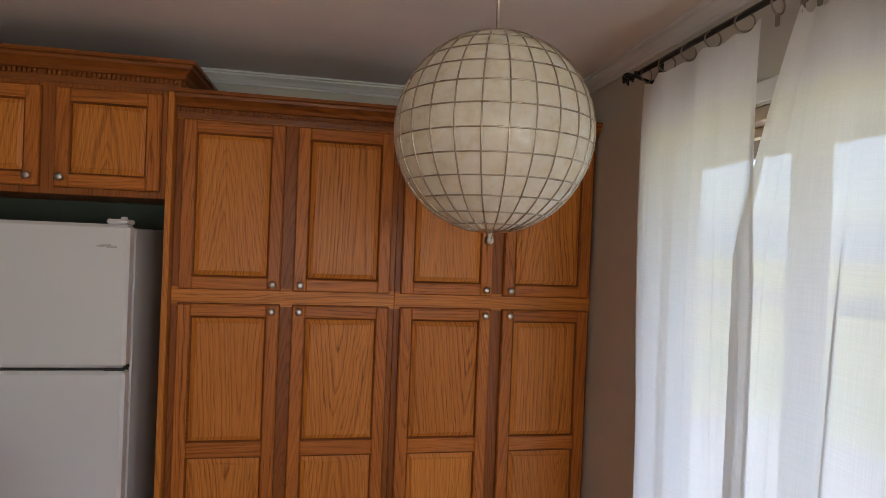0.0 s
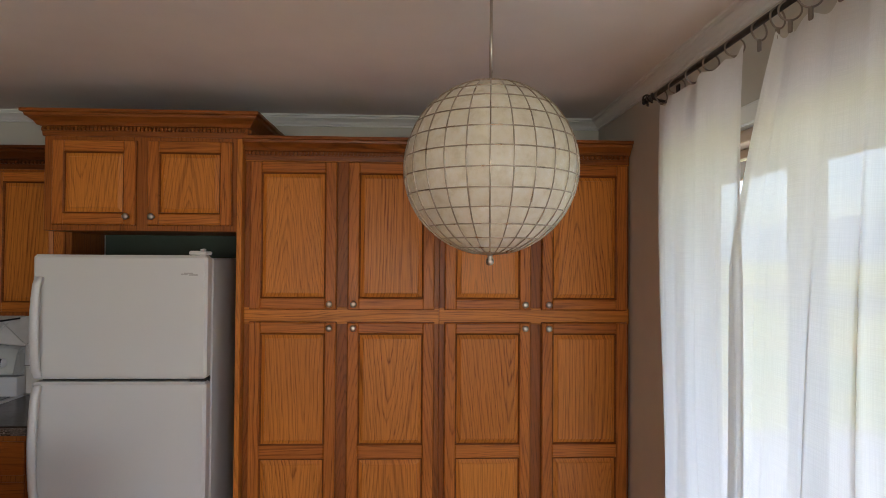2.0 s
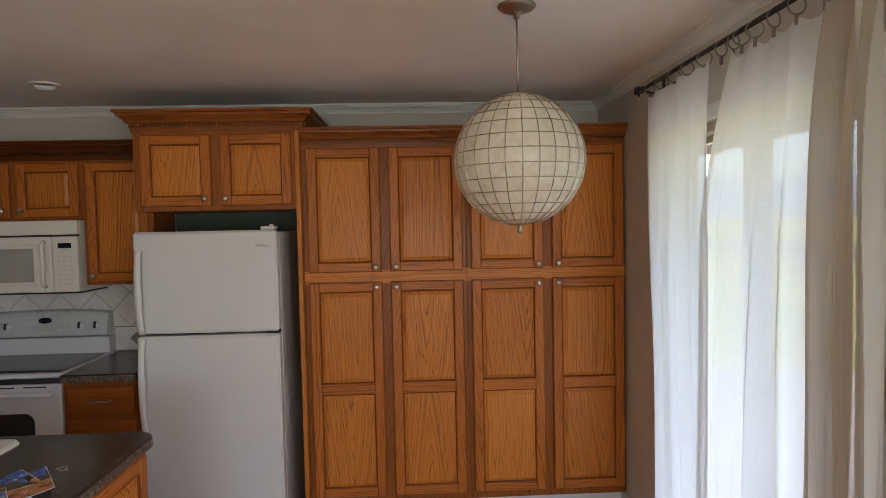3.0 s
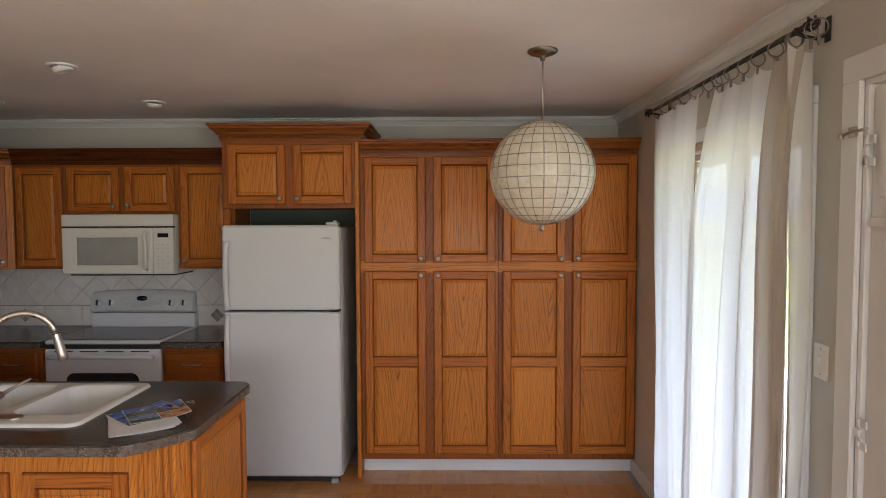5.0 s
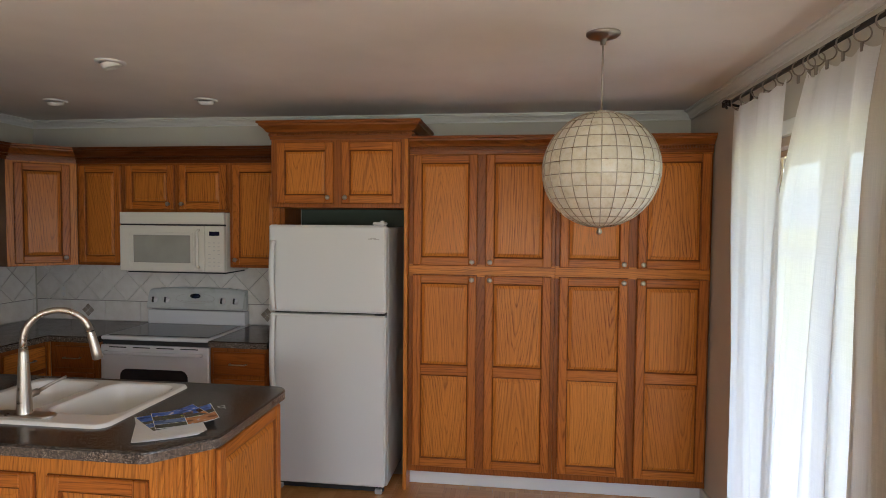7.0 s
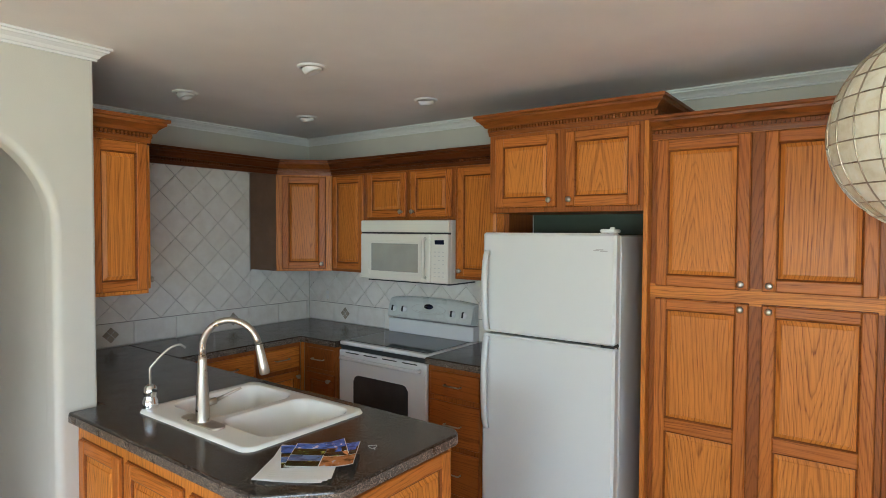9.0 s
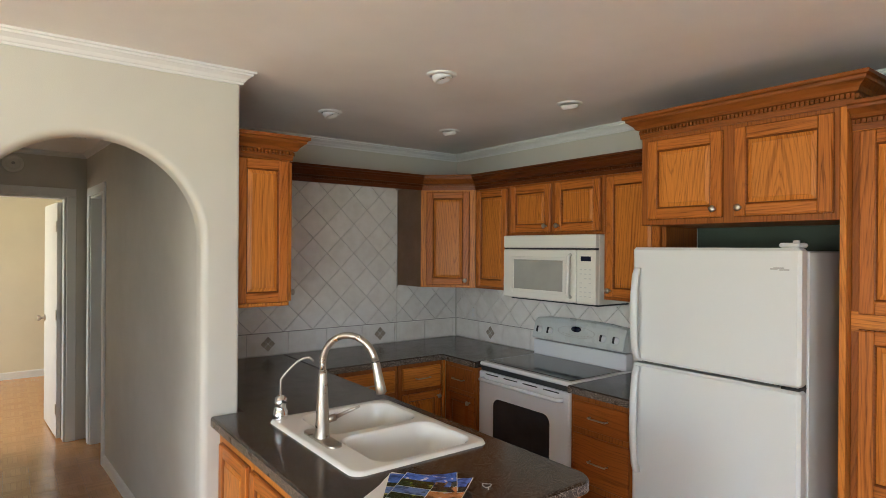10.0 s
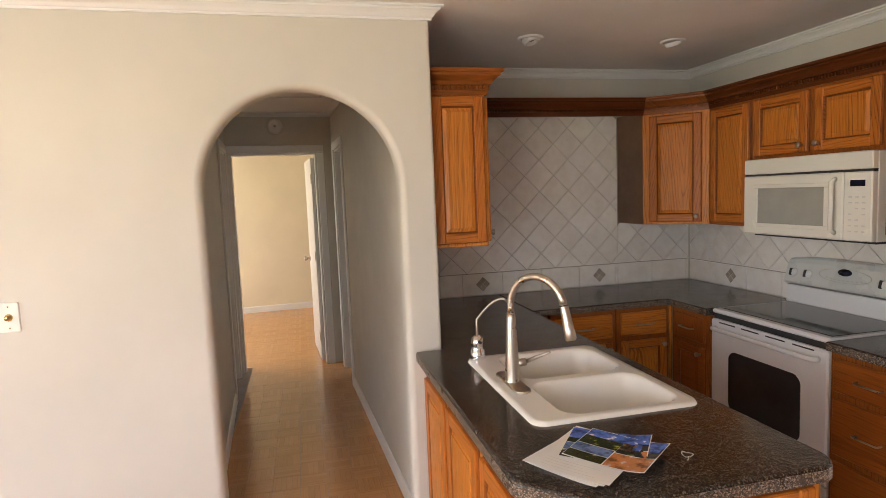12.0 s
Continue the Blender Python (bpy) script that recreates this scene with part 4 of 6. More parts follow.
part("bulb", lathe(bmesh.new(), [(0.013, 0.06), (0.014, 0.03), (0.03, 0.0), (0.03, -0.02), (0.018, -0.045), (0, -0.05)], 16), PAPER, lamp)

# ---- cabinets ----


def knob_bm():
    return lathe(bmesh.new(), [(0, 0), (0.008, 0.0), (0.0065, 0.004), (0.006, 0.012), (0.013, 0.018), (0.0155, 0.023), (0.014, 0.028), (0.007, 0.031), (0, 0.0315)], 16, pose(0, 0, 0, 90, 0, 0))


KNOB = mesh_of("knob", knob_bm(), NICKEL)


def add_knob(parent, x, y, z):
    ob = new("knob", KNOB)
    ob.parent = parent
    ob.matrix_basis = pose(x, y, z)
    return tagged(ob, "round brushed nickel knob")


def raised_panel(parent, x0, x1, z0, z1, yb, mat):
    """A fielded panel: a groove, a sloped border and a raised field."""
    bm = bmesh.new()
    cx, cz = (x0 + x1) / 2, (z0 + z1) / 2
    steps = [(0.0, 0.0), (0.005, 0.0), (0.024, -0.0075), (0.0255, -0.0105)]
    rings = []
    for d, dy in steps:
        rings.append([bm.verts.new((sx, yb + dy, sz)) for sx, sz in ((x0 + d - cx, z0 + d - cz), (x1 - d - cx, z0 + d - cz), (x1 - d - cx, z1 - d - cz), (x0 + d - cx, z1 - d - cz))])
    for a, b in zip(rings, rings[1:]):
        for k in range(4):
            bm.faces.new((a[k], a[(k + 1) % 4], b[(k + 1) % 4], b[k]))
    bm.faces.new(rings[-1])
    return part("panel", bm, mat, parent, m=pose(cx, 0, cz))


def bead_frame(x0, x1, z0, z1):
    """The moulded edge round a panel, sloping from the frame down to the groove."""
    bm = bmesh.new()
    steps = [(-0.001, -0.0175), (0.002, -0.0165), (0.0045, -0.013), (0.0065, -0.008)]
    rings = [[bm.verts.new((x, y, z)) for x, z in ((x0 + d, z0 + d), (x1 - d, z0 + d), (x1 - d, z1 - d), (x0 + d, z1 - d))] for d, y in steps]
    for a, b in zip(rings, rings[1:]):
        for k in range(4):
            bm.faces.new((a[k], a[(k + 1) % 4], b[(k + 1) % 4], b[k]))
    return bm


def cab_door(parent, x0, x1, z0, z1, y=0.0, knob=None, mids=(), stile=0.050, name="door", wood=(OAK_V, OAK_STILE, OAK_RAIL), inset=0.035):
    """A framed door on a cabinet's face (facing -y): its frame, fielded panels and knob. mids: heights of middle rails."""
    w, h, T = x1 - x0, z1 - z0, 0.02
    # the back board's dark lip paints the gap shadow round the door
    ob = part(name, boxed(-w / 2 - 0.003, w / 2 + 0.003, -0.007, 0, -0.003, h + 0.003, bev=0.002), OAK_GROOVE_SHADE, parent, m=pose((x0 + x1) / 2, y, z0))
    for s in (-1, 1):
        part("stile", boxed(-stile / 2, stile / 2, -T, 0, 0, h, bev=0.004), wood[1], ob, m=pose(s * (w - stile) / 2, 0, 0))
    half = w / 2 - stile
    for a, b in [(0, stile), (h - stile, h)] + [(m - z0 - 0.031, m - z0 + 0.031) for m in mids]:
        part("rail", boxed(-half, half, -T + 0.001, 0, -(b - a) / 2, (b - a) / 2, bev=0.004), wood[2], ob, m=pose(0, 0, (a + b) / 2))
    bounds = [stile] + [v for m in mids for v in (m - z0 - 0.031, m - z0 + 0.031)] + [h - stile]
    for a, b in zip(bounds[::2], bounds[1::2]):
        raised_panel(ob, -w / 2 + stile, w / 2 - stile, a, b, -0.0075, wood[0])
        part("bead", bead_frame(-w / 2 + stile, w / 2 - stile, a, b), OAK_GROOVE_SHADE, ob, "bead round the panel, coloured dark for stain and groove shadow")
    if knob:
        side, at = knob
        add_knob(ob, (w / 2 - 0.028) * side, -T, inset if at == "low" else h - inset)
    return ob


def slab_drawer(parent, x0, x1, z0, z1, y=0.0, pull=0.11, wood=None):
    bm = boxed(-(x1 - x0) / 2, (x1 - x0) / 2, -0.019, 0, 0, z1 - z0, bev=0.005)
    ob = part("drawer_front", bm, wood or OAK_H, parent, m=pose((x0 + x1) / 2, y, z0))
    zc = (z1 - z0) / 2
    bm = tube(bmesh.new(), [(-pull / 2, -0.019, zc), (-pull / 2, -0.042, zc), (-pull / 2 + 0.006, -0.046, zc), (pull / 2 - 0.006, -0.046, zc), (pull / 2, -0.042, zc), (pull / 2, -0.019, zc)], 0.0042, 8)
    part("handle", bm, NICKEL, ob, "brushed nickel bar pull")
    return ob


CAB_CROWN = [(0.0, 0.0), (0.006, 0.0), (0.008, 0.018), (0.008, 0.024), (0.008, 0.043), (0.024, 0.047), (0.032, 0.062), (0.050, 0.078), (0.058, 0.082), (0.060, 0.094), (0.072, 0.098), (0.072, 0.112), (0.0, 0.112)]


def cab_crown(parent, path, z, scale=1.0, wood=None):
    """Crown moulding with a dentil band along a cabinet's head; path keeps the cabinet on its right."""
    prof = [(o * scale, u * scale) for o, u in CAB_CROWN]
    part("crown", sweep(bmesh.new(), [(x, y, z) for x, y in path], prof), wood or OAK_CROWN, parent, "oak crown moulding darkened as in shade" if wood else "oak crown moulding")
    bm = bmesh.new()
    for (xa, ya), (xb, yb) in zip(path, path[1:]):
        d = Vector((xb - xa, yb - ya, 0))
        L = d.length
        d.normalize()
        nrm = Vector((-d.y, d.x, 0))
        n = int(L / 0.0172)
        rot = Matrix((( d.x, nrm.x, 0, 0), (d.y, nrm.y, 0, 0), (0, 0, 1, 0), (0, 0, 0, 1)))
        for k in range(n):
            s = (k + 0.5) * L / n
            mm = Matrix.Translation((xa + d.x * s, ya + d.y * s, 0)) @ rot
            box(bm, -0.005, 0.005, 0.006 * scale, 0.02 * scale, z + 0.0255 * scale, z + 0.0425 * scale, m=mm)
    part("dentil_band", bm, wood or OAK_CROWN, parent, "row of small oak dentil blocks")["kind"] = "stuff"


def carcass(parent, x0, x1, y0, y1, z0, z1, name="body"):
    bm = boxed(-(x1 - x0) / 2, (x1 - x0) / 2, y0, y1, 0, z1 - z0, bev=0.002)
    return part(name, bm, OAK_FRAME, parent, m=pose((x0 + x1) / 2, 0, z0))


def face_rail(parent, x0, x1, z0, z1, y=-0.004):
    bm = boxed(-(x1 - x0) / 2, (x1 - x0) / 2, y, 0.01, 0, z1 - z0, bev=0.0015)
    return part("face_rail", bm, OAK_H, parent, m=pose((x0 + x1) / 2, 0, z0))


# tall pantry: two units side by side, on one painted toe kick
PF = 3.02
X0, XM, X1 = -0.690, 0.210, 1.107
for xa, xb, d1, d2, label in ((X0, XM, (-0.660, -0.266), (-0.212, 0.185), "tall golden oak pantry cabinet with four raised-panel doors"),
                              (XM, X1, (0.237, 0.636), (0.690, 1.091), "tall golden oak pantry cabinet beside the window wall")):
    ob = thing("pantry_cabinet", label, "cabinet", pose((xa + xb) / 2, PF, 0.105), "tall pantry cabinets")
    s = (xa + xb) / 2
    carcass(ob, xa - s, xb - s - 0.001, 0.0, NORTH - PF - 0.008, 0.0, 2.0)
    face_rail(ob, xa - s, xb - s - 0.001, 1.240, 1.316)
    face_rail(ob, xa - s, xb - s - 0.001, 1.991, 2.0, -0.003)
    for (a, b), side in ((d1, 1), (d2, -1)):
        cab_door(ob, a - s, b - s, 1.309, 1.988, -0.004, (side, "low"), inset=0.025)
        cab_door(ob, a - s, b - s, 0.045, 1.248, -0.004, (side, "high"), mids=(0.655,), inset=0.024)
    cab_crown(ob, [(xb - s - 0.001, 0.0), (xa - s, 0.0)], 1.995, 0.92)
kick = structure("toe_kick", boxed(-0.690, 1.108, 3.088, 3.11, 0.0, 0.105, bev=0.002), TRIM, label="white painted toe kick under the pantry", category="toe kick")

# fridge surround: an upper cabinet and a tall end panel
ob = thing("fridge_cabinet", "golden oak two-door cabinet above the fridge", "cabinet", pose(-1.13, 2.975, 1.765))
carcass(ob, -0.44, 0.415, 0.0, NORTH - 2.975 - 0.008, 0.0, 0.43)
cab_door(ob, -0.395, -0.031, 0.028, 0.405, -0.002, (1, "low"))
cab_door(ob, 0.024, 0.396, 0.028, 0.405, -0.002, (-1, "low"))
cab_crown(ob, [(0.455, 0.5), (0.455, 0.0), (-0.44, 0.0), (-0.44, 0.5)], 0.425, 0.98)
ob = thing("end_panel", "tall oak end panel between fridge and pantry", "panel", pose(-0.703, 2.975, 0))
part("board", boxed(-0.011, 0.012, -0.003, 0.50, 0.0, 2.19, bev=0.002), OAK_V, ob)

# wall cabinets along the range wall
UF, UB, UT = 3.195, 1.36, 2.10
YD = NORTH - UF - 0.0085


def wall_cabinet(label, x0, x1, z0, doors, path=None):
    s = (x0 + x1) / 2
    ob = thing("wall_cabinet", label, "cabinet", pose(s, UF, z0), "kitchen wall cabinets")
    carcass(ob, x0 - s + 0.0005, x1 - s - 0.0005, 0, YD, 0, UT - z0)
    for a, b, side in doors:
        cab_door(ob, a - s, b - s, 0.02, UT - z0 - 0.045, -0.002, (side, "low") if side else None, stile=0.047)
    # this crown's darkness is painted shade
    cab_crown(ob, [(x1 - s, 0.0), (x0 - s, 0.0)], UT - z0 - 0.03, 0.95, OAK_SHADED_TOP)
    return ob


wall_cabinet("golden oak wall cabinet beside the corner cabinet", -3.098, -2.738, UB, [(-3.07, -2.755, 0)])
wall_cabinet("short oak wall cabinet above the microwave", -2.738, -1.962, 1.735, [(-2.715, -2.362, 1), (-2.318, -1.982, -1)])
wall_cabinet("narrow golden oak wall cabinet behind the fridge", -1.962, -1.572, UB, [(-1.935, -1.60, -1)])

# diagonal corner cabinet
ob = thing("corner_wall_cabinet", "golden oak diagonal corner wall cabinet", "cabinet", pose(-3.10, UF, UB), "kitchen wall cabinets")
DX, DY = -0.285, -0.285
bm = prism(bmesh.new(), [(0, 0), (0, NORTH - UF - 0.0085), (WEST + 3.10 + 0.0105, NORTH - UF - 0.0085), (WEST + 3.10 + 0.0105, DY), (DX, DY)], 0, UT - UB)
# the shade on these sides is in the colour
part("body", bm, OAK_SHADED, ob, "oak cabinet sides coloured dark for the shade on them")
diag = math.hypot(DX, DY)
front = part("face_frame", boxed(-diag / 2, diag / 2, -0.004, 0.001, 0, UT - UB, bev=0.001), OAK_V, ob, m=pose(DX / 2, DY / 2, 0, 0, 0, 45))
cab_door(ob, -diag / 2 + 0.045, diag / 2 - 0.045, 0.02, UT - UB - 0.045, 0, (1, "low"), stile=0.047).matrix_basis = pose(DX / 2 + 0.004 * 0.7, DY / 2 - 0.004 * 0.7, 0.02, 0, 0, 45)
cab_crown(ob, [(0, 0), (DX, DY)], UT - UB - 0.03, 0.95)

# valance bridging the tiled wall, its shade put into the oak's colour
ob = thing("valance", "oak crown valance bridging the tiled wall, darkened as in shade", "valance", pose(-3.385, 2.25, 2.07))
part("board", boxed(-0.012, 0.006, -0.66, 0.66, 0.0, 0.105, bev=0.002), OAK_SHADED_TOP, ob)
cab_crown(ob, [(0.006, 0.66), (0.006, -0.66)], 0.0, 0.95, OAK_SHADED_TOP)

# wall cabinet on the partition, seen by its panelled end
ob = thing("partition_wall_cabinet", "golden oak wall cabinet with a raised end panel", "cabinet", pose(-2.60, JAMB_Y + 0.004, UB, 0, 0, 90), "kitchen wall cabinets")
bm = boxed(0.0, 0.275, 0.004, 1.05, 0, UT - UB, bev=0.002)
part("body", bm, OAK_V, ob)
cab_door(ob, 0.012, 0.262, 0.02, UT - UB - 0.035, 0.002, None, stile=0.047, name="end_panel")
part("door", boxed(0.276, 0.295, 0.02, 0.5, 0.02, UT - UB - 0.035, bev=0.004), OAK_V, ob)
k = add_knob(ob, 0.296, 0.06, 0.06)
k.matrix_basis = pose(0.295, 0.06, 0.06, 0, 0, 90)
cab_crown(ob, [(0.28, 1.0), (0.28, 0.0), (0.0, 0.0)], UT - UB - 0.03, 1.0)

# base cabinets
ob = thing("base_cabinet", "oak drawer cabinet between range and fridge, coloured as in shade", "cabinet", pose(-1.76, 2.915, 0), "kitchen base cabinets")
carcass(ob, -0.195, 0.195, 0.0, 0.57, 0.1, 0.873)
# drawer fronts carry the shade of this nook in their colour
for z0, z1 in ((0.70, 0.845), (0.42, 0.67), (0.14, 0.39)):
    slab_drawer(ob, -0.17, 0.175, z0, z1, wood=OAK_SHADED_RED)
part("kick", boxed(-0.195, 0.195, 0.07, 0.09, 0, 0.1), OAK_SHADED, ob)
ob = thing("base_cabinet", "oak corner base cabinet beside the range", "cabinet", pose(-2.91, 2.915, 0), "kitchen base cabinets")
carcass(ob, -0.17, 0.17, 0.0, 0.57, 0.1, 0.873)
slab_drawer(ob, -0.135, 0.145, 0.70, 0.845, wood=OAK_FRAME)
cab_door(ob, -0.135, 0.145, 0.14, 0.67, 0.0, (1, "high"), stile=0.047, wood=(OAK_SHADED_RED, OAK_SHADED_RED, OAK_SHADED_RED))
part("kick", boxed(-0.17, 0.17, 0.07, 0.09, 0, 0.1), OAK_SHADED, ob)
for ya, yb, side, pull in ((2.54, 2.90, 1, True), (2.10, 2.53, 1, True), (1.99, 2.09, 1, False)):
    yc, hw = (ya + yb) / 2, (yb - ya) / 2
    ob = thing("base_cabinet", "golden oak base cabinet under the tiled wall" if pull else "narrow oak filler cabinet in the counter's corner", "cabinet", pose(-3.10, yc, 0, 0, 0, 90), "kitchen base cabinets")
    carcass(ob, -hw + 0.0005, hw - 0.0005, 0.0, 0.595, 0.1, 0.873)
    if pull:
        slab_drawer(ob, -hw + 0.025, hw - 0.025, 0.70, 0.845)
        cab_door(ob, -hw + 0.025, hw - 0.025, 0.14, 0.67, 0.0, (side, "high"), stile=0.047)
    else:
        add_knob(ob, 0.0, 0.0, 0.77)
    part("kick", boxed(-hw, hw, 0.07, 0.09, 0, 0.1), OAK_SHADED, ob)

ob = thing("corner_filler", "oak filler post in the base cabinets' inner corner", "filler post", pose(-3.088, 2.9075, 0.1))
part("post", boxed(-0.014, 0.0075, -0.007, 0.007, 0, 0.772, bev=0.001), OAK_V, ob)

# peninsula cabinet, with a canted fluted corner
PX0, PX1, PY0, PY1 = -2.484, -1.085, 1.220, 1.945
ob = thing("peninsula_cabinet", "golden oak peninsula cabinet with a fluted corner", "cabinet", pose(-1.78, 1.22, 0))
o = Vector((1.78, -1.22))
outline = [(PX0, PY0), (-1.21, PY0), (PX1, 1.345), (PX1, PY1), (PX0, PY1)]
PENINSULA = (ob, [(x + o.x, y + o.y) for x, y in outline])
for a, b, sd in ((-2.44, -2.09, 1), (-2.045, -1.655, 1), (-1.605, -1.235, -1)):
    cab_door(ob, a + o.x, b + o.x, 0.10, 0.80, 0.0, None)
end = cab_door(ob, -0.27, 0.27, 0.10, 0.855, 0.0, None)
end.matrix_basis = pose(PX1 + o.x, 1.645 + o.y, 0.10, 0, 0, 90)
bm = bmesh.new()
L = math.hypot(0.125, 0.125)
post = part("corner_post", boxed(-L / 2 + 0.002, L / 2 - 0.002, -0.002, 0.001, 0.05, 0.87), OAK_V, ob, "fluted oak corner post", m=pose(-1.1475 + o.x, 1.2825 + o.y, 0, 0, 0, 45))
for k in range(6):
    xx = -L / 2 + 0.018 + k * (L - 0.036) / 5
    part("flute", boxed(-0.0085, 0.0085, -0.011, -0.001, 0.09, 0.868, bev=0.0042), OAK_V, post, m=pose(xx, 0, 0))

# ---- worktops ----
top = thing("peninsula_worktop", "dark speckled laminate worktop with the sink", "worktop", pose(-1.8, 1.6, 0.875))


def rounded(corners, seg=5):
    """An outline with its corners rounded: (x, y, radius)."""
    pts = []
    n = len(corners)
    for k in range(n):
        p, a, b = Vector(corners[k][:2]), Vector(corners[k - 1][:2]), Vector(corners[(k + 1) % n][:2])
        r = corners[k][2]
        if r <= 0:
            pts.append(tuple(p))
            continue
        ua, ub = (a - p).normalized(), (b - p).normalized()
        ang = math.acos(max(-1, min(1, ua.dot(ub))))
        d = r / math.tan(ang / 2)
        c = p + (ua + ub).normalized() * (r / math.sin(ang / 2))
        s, e = p + ua * d, p + ub * d
        for j in range(seg + 1):
            q = s.lerp(e, j / seg) - c
            pts.append(tuple(c + q.normalized() * r))
    return pts


SX0, SX1, SY0, SY1 = -2.255, -1.495, 1.345, 1.92
outer = rounded([(-3.695, 1.305, 0), (-2.462, 1.305, 0), (-2.462, 1.172, 0.01), (-1.215, 1.172, 0.06), (-1.05, 1.345, 0.06), (-1.05, 1.985, 0.07), (-3.695, 1.985, 0)])
outer = [(x + 1.8, y - 1.6) for x, y in outer]
hole = [(x + 1.8, y - 1.6) for x, y in rounded([(SX0 + 0.02, SY0 + 0.02, 0.03), (SX1 - 0.02, SY0 + 0.02, 0.03), (SX1 - 0.02, SY1 - 0.02, 0.03), (SX0 + 0.02, SY1 - 0.02, 0.03)])]


def slab_with_hole(outer_pts, hole_pts, z0, z1, bev):
    bm = prism(bmesh.new(), outer_pts, z0, z1, bev)
    bm.normal_update()
    top_f = max(bm.faces, key=lambda f: f.calc_center_median().z)
    low_f = min(bm.faces, key=lambda f: f.calc_center_median().z)
    rim, under = top_f.verts[:], low_f.verts[:]
    bm.faces.remove(top_f)
    bm.faces.remove(low_f)
    hv = [bm.verts.new((x, y, z1)) for x, y in hole_pts]
    he = [bm.edges.new((hv[k], hv[(k + 1) % len(hv)])) for k in range(len(hv))]
    oe = [bm.edges.get((rim[k], rim[(k + 1) % len(rim)])) for k in range(len(rim))]
    bmesh.ops.triangle_fill(bm, use_beauty=True, use_dissolve=False, edges=he + oe)
    low = [bm.verts.new((v.co.x, v.co.y, z0)) for v in hv]
    for k in range(len(hv)):
        bm.faces.new((hv[k], hv[(k + 1) % len(hv)], low[(k + 1) % len(hv)], low[k]))
    le = [bm.edges.get((low[k], low[(k + 1) % len(low)])) for k in range(len(low))]
    ue = [bm.edges.get((under[k], under[(k + 1) % len(under)])) for k in range(len(under))]
    bmesh.ops.triangle_fill(bm, use_beauty=True, use_dissolve=False, edges=le + ue)
    bmesh.ops.recalc_face_normals(bm, faces=bm.faces[:])
    return bm


part("slab", slab_with_hole(outer, hole, 0, 0.04, 0.008), COUNTER, top)


def edge_band(line, z0, z1):
    """A worktop's front edge as an added strip, a hair proud of its slab."""
    bm = bmesh.new()
    pts = [Vector(p) for p in line]
    rows = []
    for k, p in enumerate(pts):
        d = (pts[min(k + 1, len(pts) - 1)] - pts[max(k - 1, 0)]).normalized()
        nrm = Vector((d.y, -d.x))
        rows.append([bm.verts.new((p.x + nrm.x * t, p.y + nrm.y * t, z)) for t, z in ((0.0, z0), (0.0016, z0), (0.0016, z1), (0.0, z1))])
    for a, b in zip(rows, rows[1:]):
        for j in range(4):
            bm.faces.new((a[j], b[j], b[(j + 1) % 4], a[(j + 1) % 4]))
    bm.faces.new(rows[0])
    bm.faces.new(rows[-1])
    bmesh.ops.recalc_face_normals(bm, faces=bm.faces[:])
    return bm


part("edge_band", edge_band([p for p in outer if p[0] > -0.655 and p[1] < 0.39 or p[0] > 0.6], 0.001, 0.0315), COUNTER_EDGE_LIT, top, "speckled laminate edge, lightened as if catching light")
sink_space = [(x - 1.8 + o.x, y + 1.6 + o.y) for x, y in hole]
part("body", slab_with_hole(PENINSULA[1], sink_space, 0.0, 0.873, 0.0), OAK_V, PENINSULA[0])
top2 = thing("worktop", "dark speckled laminate worktop along two walls", "worktop", pose(-3.4, 2.8, 0.875))
shape = rounded([(-3.695, 1.987, 0), (-3.075, 1.987, 0), (-3.075, 2.885, 0.02), (-2.728, 2.885, 0), (-2.728, 3.4875, 0), (-3.695, 3.4875, 0)])
part("slab", prism(bmesh.new(), [(x + 3.4, y - 2.8) for x, y in shape], 0, 0.04, 0.006), COUNTER, top2)
part("edge_band", edge_band([(x + 3.4, y - 2.8) for x, y in shape[1:-2]], 0.001, 0.033), COUNTER_EDGE_LIT, top2, "speckled laminate edge, lightened as if catching light")
top3 = thing("worktop", "dark speckled laminate worktop beside the fridge", "worktop", pose(-1.76, 3.2, 0.875))
part("slab", prism(bmesh.new(), [(-0.195, -0.315), (0.195, -0.315), (0.195, 0.2875), (-0.195, 0.2875)], 0, 0.04, 0.006), COUNTER, top3)
part("edge_band", edge_band([(-0.195, -0.315), (0.195, -0.315)], 0.001, 0.033), COUNTER_EDGE_LIT, top3, "speckled laminate edge, lightened as if catching light")

# ---- sink and taps ----
sink = thing("kitchen_sink", "white double-bowl drop-in sink in the worktop", "sink", pose((SX0 + SX1) / 2, (SY0 + SY1) / 2, 0.915))
hw, hd = (SX1 - SX0) / 2, (SY1 - SY0) / 2


def rrect(x0, x1, y0, y1, r, seg=6):
    return rounded([(x0, y0, r), (x1, y0, r), (x1, y1, r), (x0, y1, r)], seg)


def sink_bowl(bm, x0, x1, y0, y1):
    """A bowl sunk from the deck: rolled lip, sloping sides, rounded floor."""
    levels = [(0.0, 0.010, 0.07), (0.006, 0.006, 0.068), (0.012, -0.004, 0.066), (0.02, -0.05, 0.06), (0.026, -0.13, 0.055), (0.04, -0.165, 0.05), (0.075, -0.18, 0.04)]
    rings = [[bm.verts.new((x, y, z)) for x, y in rrect(x0 + d, x1 - d, y0 + d, y1 - d, r)] for d, z, r in levels]
    for a, b in zip(rings, rings[1:]):
        for k in range(len(a)):
            bm.faces.new((a[k], a[(k + 1) % len(a)], b[(k + 1) % len(a)], b[k])).smooth = True
    bm.faces.new(rings[-1])
    return rings[0]


bm = bmesh.new()
